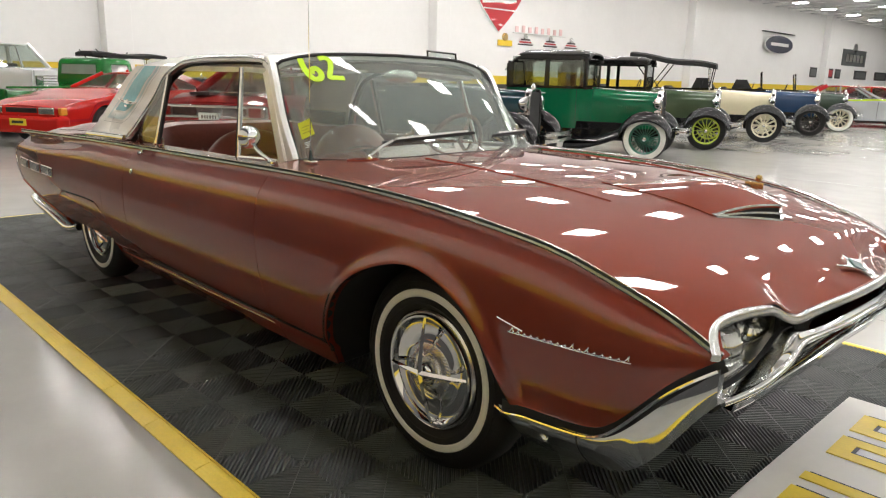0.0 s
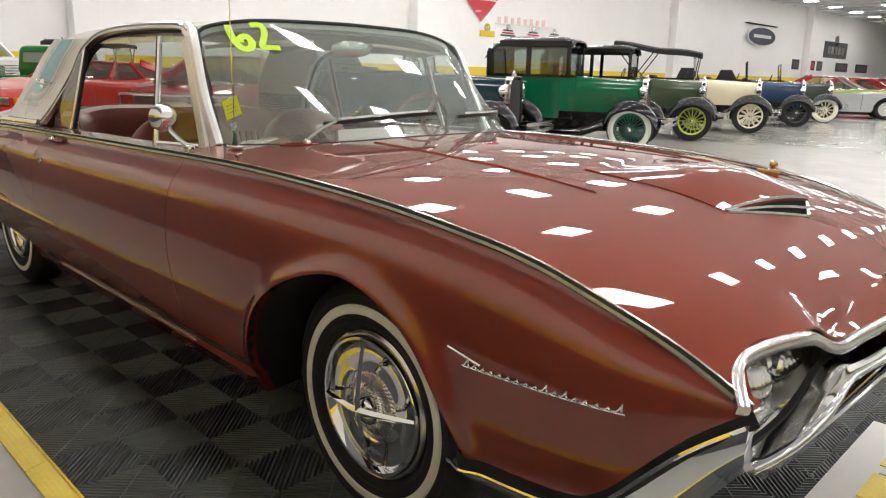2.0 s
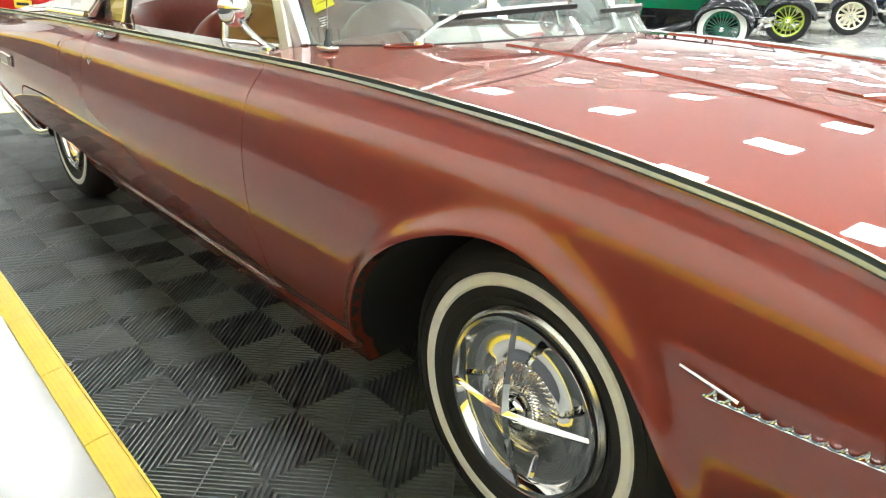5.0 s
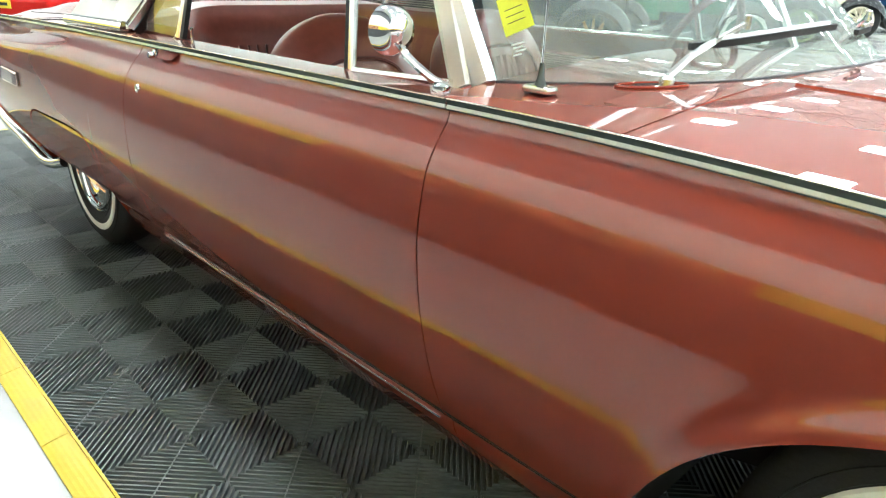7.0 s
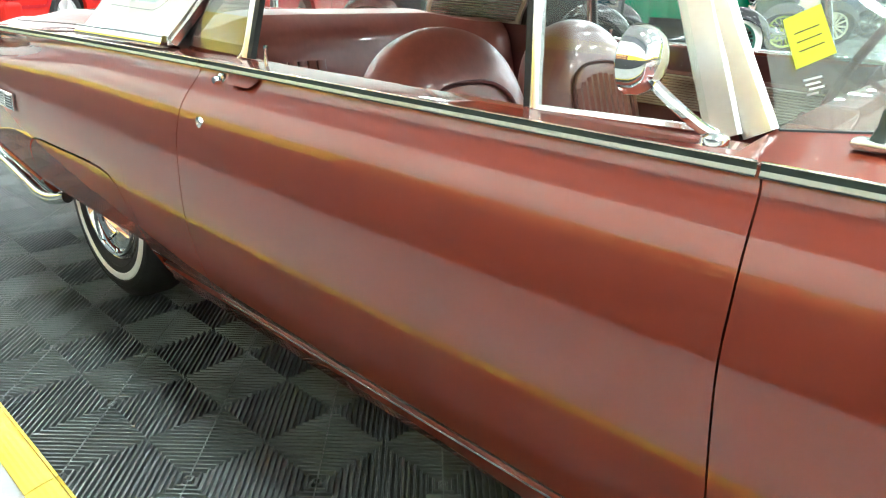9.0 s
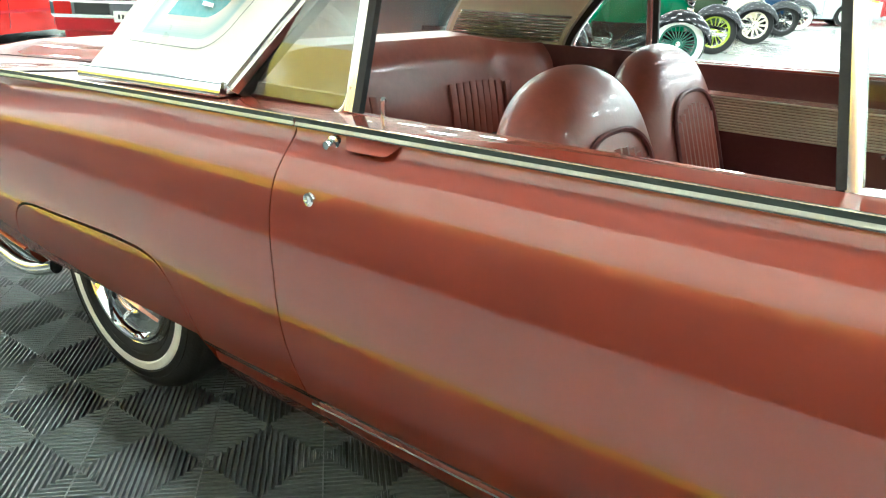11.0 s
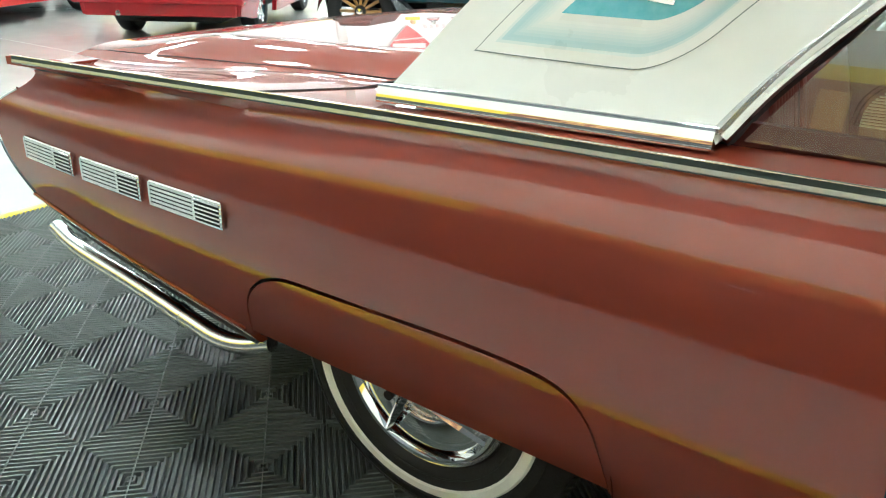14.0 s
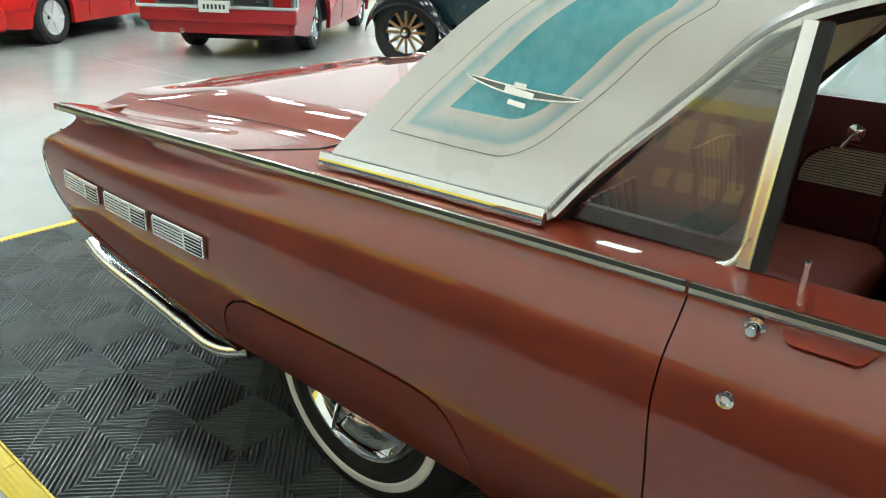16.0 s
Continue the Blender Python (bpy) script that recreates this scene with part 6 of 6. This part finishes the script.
# red coupe with flat nose
t, zt, wd = modern(parked(-10.08, 2.2, -58, 1.28, .70), "red_hatchback", "bright red nineties hatchback coupe with white alloy wheels", REDCAR,
    [(-2.25, .86), (-1.5, .93), (0, .92), (.55, .93), (1.2, .84), (1.9, .74), (2.2, .66)], [(-2.25, .74), (-1.4, .86), (.5, .87), (1.6, .83), (2.2, .70)], ((1.28, -1.27), .72), .315, REDCAR, WHITEALLOY,
    (-1.9, -1.15, -.42, .14, .92, 1.23, .55), trim=DEEPRED)
for s in (-1, 1):
    h_ = boxed("headlamp", (2.16, s * .50 - .17, .52), (2.245, s * .50 + .13, .64), LENS, t, .02)
    boxed("corner_lamp", (2.06, s * .71 - .05, .52), (2.20, s * .71 + .03, .64), AMBER, t, .02)
boxed("nose_slot", (2.19, -.30, .55), (2.24, .30, .63), DARK, t, .01)
boxed("front_bumper", (2.02, -.76, .22), (2.32, .76, .50), REDCAR, t, .06, segs=3)
boxed("number_plate", (2.32, -.16, .35), (2.328, .16, .46), YELLOW, t, .003)
boxed("plate_bar", (2.329, -.11, .385), (2.333, .11, .425), INK, t, 0)

# deep red muscle car seen from behind
t, zt, wd = modern(parked(-8.28, 3.93, 124.8, -1.42, 0), "red_muscle_car", "deep red muscle car with black stripes and chrome tail", DEEPRED,
    [(-2.42, .80), (-2.1, .90), (-1.2, .93), (0, .92), (.6, .94), (1.5, .93), (2.45, .80)], [(-2.42, .86), (-1.4, .93), (.5, .94), (1.6, .92), (2.45, .82)], ((1.45, -1.42), .73), .335, DEEPRED, CHROME,
    (-1.35, -.75, .15, .75, .93, 1.36, .60))
boxed("rear_bumper", (-2.56, -.92, .55), (-2.40, .92, .76), CHROME, t, .04, segs=3)
boxed("rear_valance", (-2.52, -.90, .40), (-2.38, .90, .56), DEEPRED, t, .03, segs=3)
for s in (-1, 1):
    boxed("tail_insert", (-2.575, s * .42 - .20, .60), (-2.55, s * .42 + .20, .72), BLACK, t, .006)
for s in (-1, 1):
    boxed("tail_lamp", (-2.572, s * .76 - .10, .59), (-2.55, s * .76 + .10, .73), RED, t, .01)
    boxed("deck_stripe", (-2.3, s * .30 - .17, .90), (-1.35, s * .30 + .17, .945), BLACK, t, .004)
    boxed("badge_bar", (-2.582, -.56, .64), (-2.574, -.48, .67), CHROME, t, .001) if s > 0 else None
boxed("number_plate", (-2.592, -.17, .52), (-2.58, .17, .64), PAPERWHITE, t, .003)
for k in range(6):
    boxed("plate_bar", (-2.596, -.13 + k * .045, .555), (-2.592, -.105 + k * .045, .605), INK, t, 0)
made("exhaust_pipe", *sweep([(-2.45, .45, .30), (-1.2, .45, .30)], ring(.03, 8)), STEEL, t)
made("rear_axle", *sweep([(-1.42, -.7, .33), (-1.42, .7, .33)], ring(.05, 8)), DARK, t)
boxed("fuel_tank", (-2.3, -.45, .28), (-1.75, .45, .45), DARK, t, .04)

# green pickup with its bed, and a white pickup behind it
def closed_cab(t, x0, x1, w, z0, z1, paint, pane, rake=.12):
    """A pressed steel cab with rounded edges and framed panes."""
    bm = box(bmesh.new(), (x0, -w, z0), (x1, w, z1), .13, 4)
    for v in bm.verts:
        k = (v.co.z - z0) / (z1 - z0)
        v.co.y *= 1 - .10 * k
        v.co.x += rake * k * (.4 if v.co.x < (x0 + x1) / 2 else -1)
    part("cab", bm, paint, t)
    za, zb_ = z0 + .42 * (z1 - z0), z1 - .13
    lean = lambda z: (z - z0) / (z1 - z0)
    for s in (-1, 1):
        q = [(x, s * (w * (1 - .10 * lean(z)) + .004), z) for x, z in ((x0 + .22, za), (x1 - .24, za), (x1 - .28, zb_), (x0 + .24, zb_))]
        made("side_window", q, [[0, 1, 2, 3]], pane, t)
        made("window_frame", *sweep(q, ring(.012, 6), closed=True, up=(0, 1, 0)), paint, t)
    for x, d, nm in ((x0, -1, "rear_window"), (x1, 1, "windscreen")):
        q = [(x + rake * lean(z) * (.4 if d < 0 else -1) + d * .004, y * (1 - .10 * lean(z)), z) for y, z in ((-w * .72, za), (w * .72, za), (w * .72, zb_), (-w * .72, zb_))]
        made(nm, q, [[0, 1, 2, 3]], pane, t)
        made("window_frame", *sweep(q, ring(.012, 6), closed=True, up=(1, 0, 0)), paint, t)


PANE = mat("pale_window_pane", (.26, .30, .27), .05, 0, 0, .1, 4)
t, zt, wd = modern(parked(-13.83, 3.47, 115, 0, 0), "green_pickup", "bright green vintage pickup truck with long bed", PICKUPGREEN,
    [(-2.8, .90), (-.8, .90), (-.3, .98), (.6, 1.02), (1.4, .98), (2.1, .88)], [(-2.8, .80), (-.8, .80), (.3, .80), (1.4, .74), (2.1, .62)], ((1.45, -1.75), .70), .34, PICKUPGREEN, STEEL, None, rocker=.33)
closed_cab(t, -.48, .50, .72, .90, 1.50, PICKUPGREEN, PANE)
boxed("bed_rail", (-2.78, -.80, .885), (-.55, -.74, .925), PICKUPGREEN, t, .01)
t, zt, wd = modern(parked(-15.4, 2.62, 26, 2.05, -.86), "white_pickup", "white square-bodied pickup truck with chrome grille", PICKUPWHITE,
    [(-3.2, 1.20), (-.6, 1.22), (0, 1.26), (.8, 1.28), (1.6, 1.27), (2.05, 1.24)], [(-3.2, .88), (-.6, .90), (.8, .90), (2.05, .88)], ((1.3, -1.9), .74), .38, PICKUPWHITE, STEEL,
    (-.62, -.5, .20, .72, 1.25, 1.86, .68), rocker=.5, post=.05)
bm = bmesh.new()
for k in range(5):
    box(bm, (2.06, -.62, .84 + k * .06), (2.10, .62, .86 + k * .06), .004)
part("grille", bm, CHROME, t, shade=False)
for s in (-1, 1):
    boxed("headlamp", (2.06, s * .72 - .10, .86), (2.11, s * .72 + .10, 1.10), LENS, t, .02)
boxed("front_bumper", (2.05, -.9, .56), (2.22, .9, .74), CHROME, t, .03)

# coupes farther along the row
SHAPE = [(-2.35, .86), (-1.6, .93), (0, .92), (.6, .95), (1.5, .92), (2.4, .80)]
WID = [(-2.35, .82), (-1.4, .90), (.5, .91), (1.6, .89), (2.4, .80)]
t, zt, wd = modern(parked(-3.8, 25.3, 24, 1.42, -.72), "silver_coupe", "silver coupe with lime green shoulder stripe", SILVER, SHAPE, WID, ((1.42, -1.38), .72), .33, DEEPRED, WHITEALLOY, (-1.5, -.85, .05, .70, .95, 1.36, .58), spokes=8)
for s in (-1, 1):
    made("lime_stripe", *sweep([(x, s * (wd(x) - .035), zt(x) - .075) for x in np.linspace(-2.2, 2.3, 30)], [(-.012, -.055), (.012, -.055), (.012, .055), (-.012, .055)]), LIMESTRIPE, t)
for k in range(3):
    modern(parked(-4.0 - .1 * k, 29.3 + 3.6 * k, 24, 1.42, -.72), "red_coupe", "deep red coupe parked in the row", DEEPRED if k != 1 else REDCAR, SHAPE, WID, ((1.42, -1.38), .72), .33, DEEPRED if k != 1 else BLACKPAINT, STEEL, (-1.5, -.85, .05, .70, .95, 1.36, .58))

# ---------- signs on the west wall ----------
SIGNRED = mat("red_enamel_sign", (.50, .012, .02), .3, 0, .6, .05, 3)
SIGNWHITE = mat("white_enamel_sign", (.80, .80, .78), .35, 0, .5, .04, 3)
SIGNBLUE = mat("dark_blue_sign", (.015, .02, .05), .35, 0, .5, .05, 3)
SIGNGREY = mat("grey_bronze_plaque", (.10, .11, .11), .45, .3, 0, .2, 5)
t = thing("heart_sign", "large red heart-shaped enamel wall sign with white bars", "sign", at=pose(WX + .04, 24.4, 4.75))
def heart(k):
    return [(0, y * k, z * k) for y, z in bezier_heart]
bezier_heart = [(p.x, p.y) for p in bezier([(0, -1.28, 0), (.75, -.62, 0), (1.55, .25, 0), (1.75, .95, 0), (1.2, 1.25, 0), (0, 1.18, 0), (-1.2, 1.25, 0), (-1.75, .95, 0), (-1.55, .25, 0), (-.75, -.62, 0), (0, -1.28, 0)], 6)][:-1]
for nm, k, m, x in (("sign_edge", 1.03, SIGNWHITE, .0), ("sign_face", .98, SIGNRED, .02)):
    vs = [(x, y * k, z * k) for y, z in bezier_heart]
    vs2 = [(x + .03, y, z) for _, y, z in vs]
    n = len(vs)
    made(nm, vs + vs2, [list(range(n))[::-1], list(range(n, 2 * n))] + [[i, (i + 1) % n, n + (i + 1) % n, n + i] for i in range(n)], m, t, shade=False)
boxed("white_bar", (.05, -1.2, -.02), (.058, 1.2, .40), SIGNWHITE, t, .12, m=pose(0, 0, .08, 5, 0, 0))
boxed("white_rule", (.05, -1.1, -.28), (.056, 1.1, -.22), SIGNWHITE, t, 0)
t = thing("letter_shelf", "row of small pink-white cut-out letters on a wall ledge", "sign", at=pose(WX, 27.6, 3.5))
boxed("ledge", (0, -2.1, 0), (.12, 2.1, .05), SIGNWHITE, t, .01)
for k in range(8):
    boxed("letter_block", (.03, -1.95 + k * .5, .05), (.08, -1.72 + k * .5, .33 + .05 * (k % 2)), mat("pale_pink_letter", (.80, .58, .58), .5), t, .02)
t = thing("yellow_sign", "small yellow and red wall sign", "sign", at=pose(WX, 24.95, 2.85))
boxed("sign_face", (.0, -.52, 0), (.05, .52, .28), WALLYELLOW, t, .01)
made("sign_badge", *lathe([(0, .2), (.05, .19), (.05, 0)], 20, "x", (.0, 0, .42)), GOLD, t)
for y in (26.5, 28.5, 30.3):
    t = thing("winged_sign", "small dark striped winged wall badge", "sign", group="winged wall badges", at=pose(WX, y, 2.95))
    for k in range(3):
        boxed("wing_bar", (0, -.55 + k * .1, .0 + k * .12), (.04, .55 - k * .1, .07 + k * .12), INK if k % 2 == 0 else SIGNRED, t, .01)
    made("wing_badge", *lathe([(0, .14), (.05, .13), (.05, 0)], 16, "x", (0, 0, .42)), STEEL, t)
t = thing("oval_sign", "dark blue oval sign with white rim hung from a bracket", "sign", at=pose(WX + .2, 57.0, 4.45))
for nm, k, m, x in (("sign_rim", 1.0, SIGNWHITE, 0), ("sign_face", .93, SIGNBLUE, .03)):
    made(nm, *moved(lathe([(0, 0), (0, 1), (.06, 1), (.06, 0)], 40, "x"), Matrix.Translation((x, 0, 0)) @ Matrix.Diagonal((1, 2.75 * k, .70 * k, 1))), m, t)
boxed("white_bar", (.092, -1.7, -.12), (.10, 1.7, .12), SIGNWHITE, t, .05)
boxed("bracket", (-.2, -2.9, .85), (.05, 2.9, .91), DARK, t, .01)
t = thing("grey_plaque", "grey metal wall plaque with raised bars", "sign", at=pose(WX, 75.5, 4.1))
boxed("plaque", (0, -3.3, -.75), (.08, 3.3, .75), SIGNGREY, t, .08)
made("plaque_crest", *lathe([(0, .5), (.08, .48), (.08, 0)], 20, "x", (0, 0, .85)), STEEL, t)
for k in range(5):
    boxed("raised_bar", (.08, -2.4 + k * 1.0, -.4), (.11, -1.7 + k * 1.0, .3), STEEL, t, .02)
for y, w, c in ((65.5, .8, INK), (67.6, .6, SIGNRED), (69.6, .7, SIGNRED), (71.6, .7, INK), (78.0, 1.8, SIGNGREY), (84.5, 2.0, SIGNGREY)):
    t = thing("framed_picture", "small dark framed picture on the wall", "picture", group="framed pictures", at=pose(WX, y, 2.55))
    boxed("frame", (0, -w, -.42), (.04, w, .42), INK, t, .01)
    boxed("print", (.04, -w * .8, -.28), (.045, w * .8, .28), c if c is not INK else SIGNGREY, t, 0)
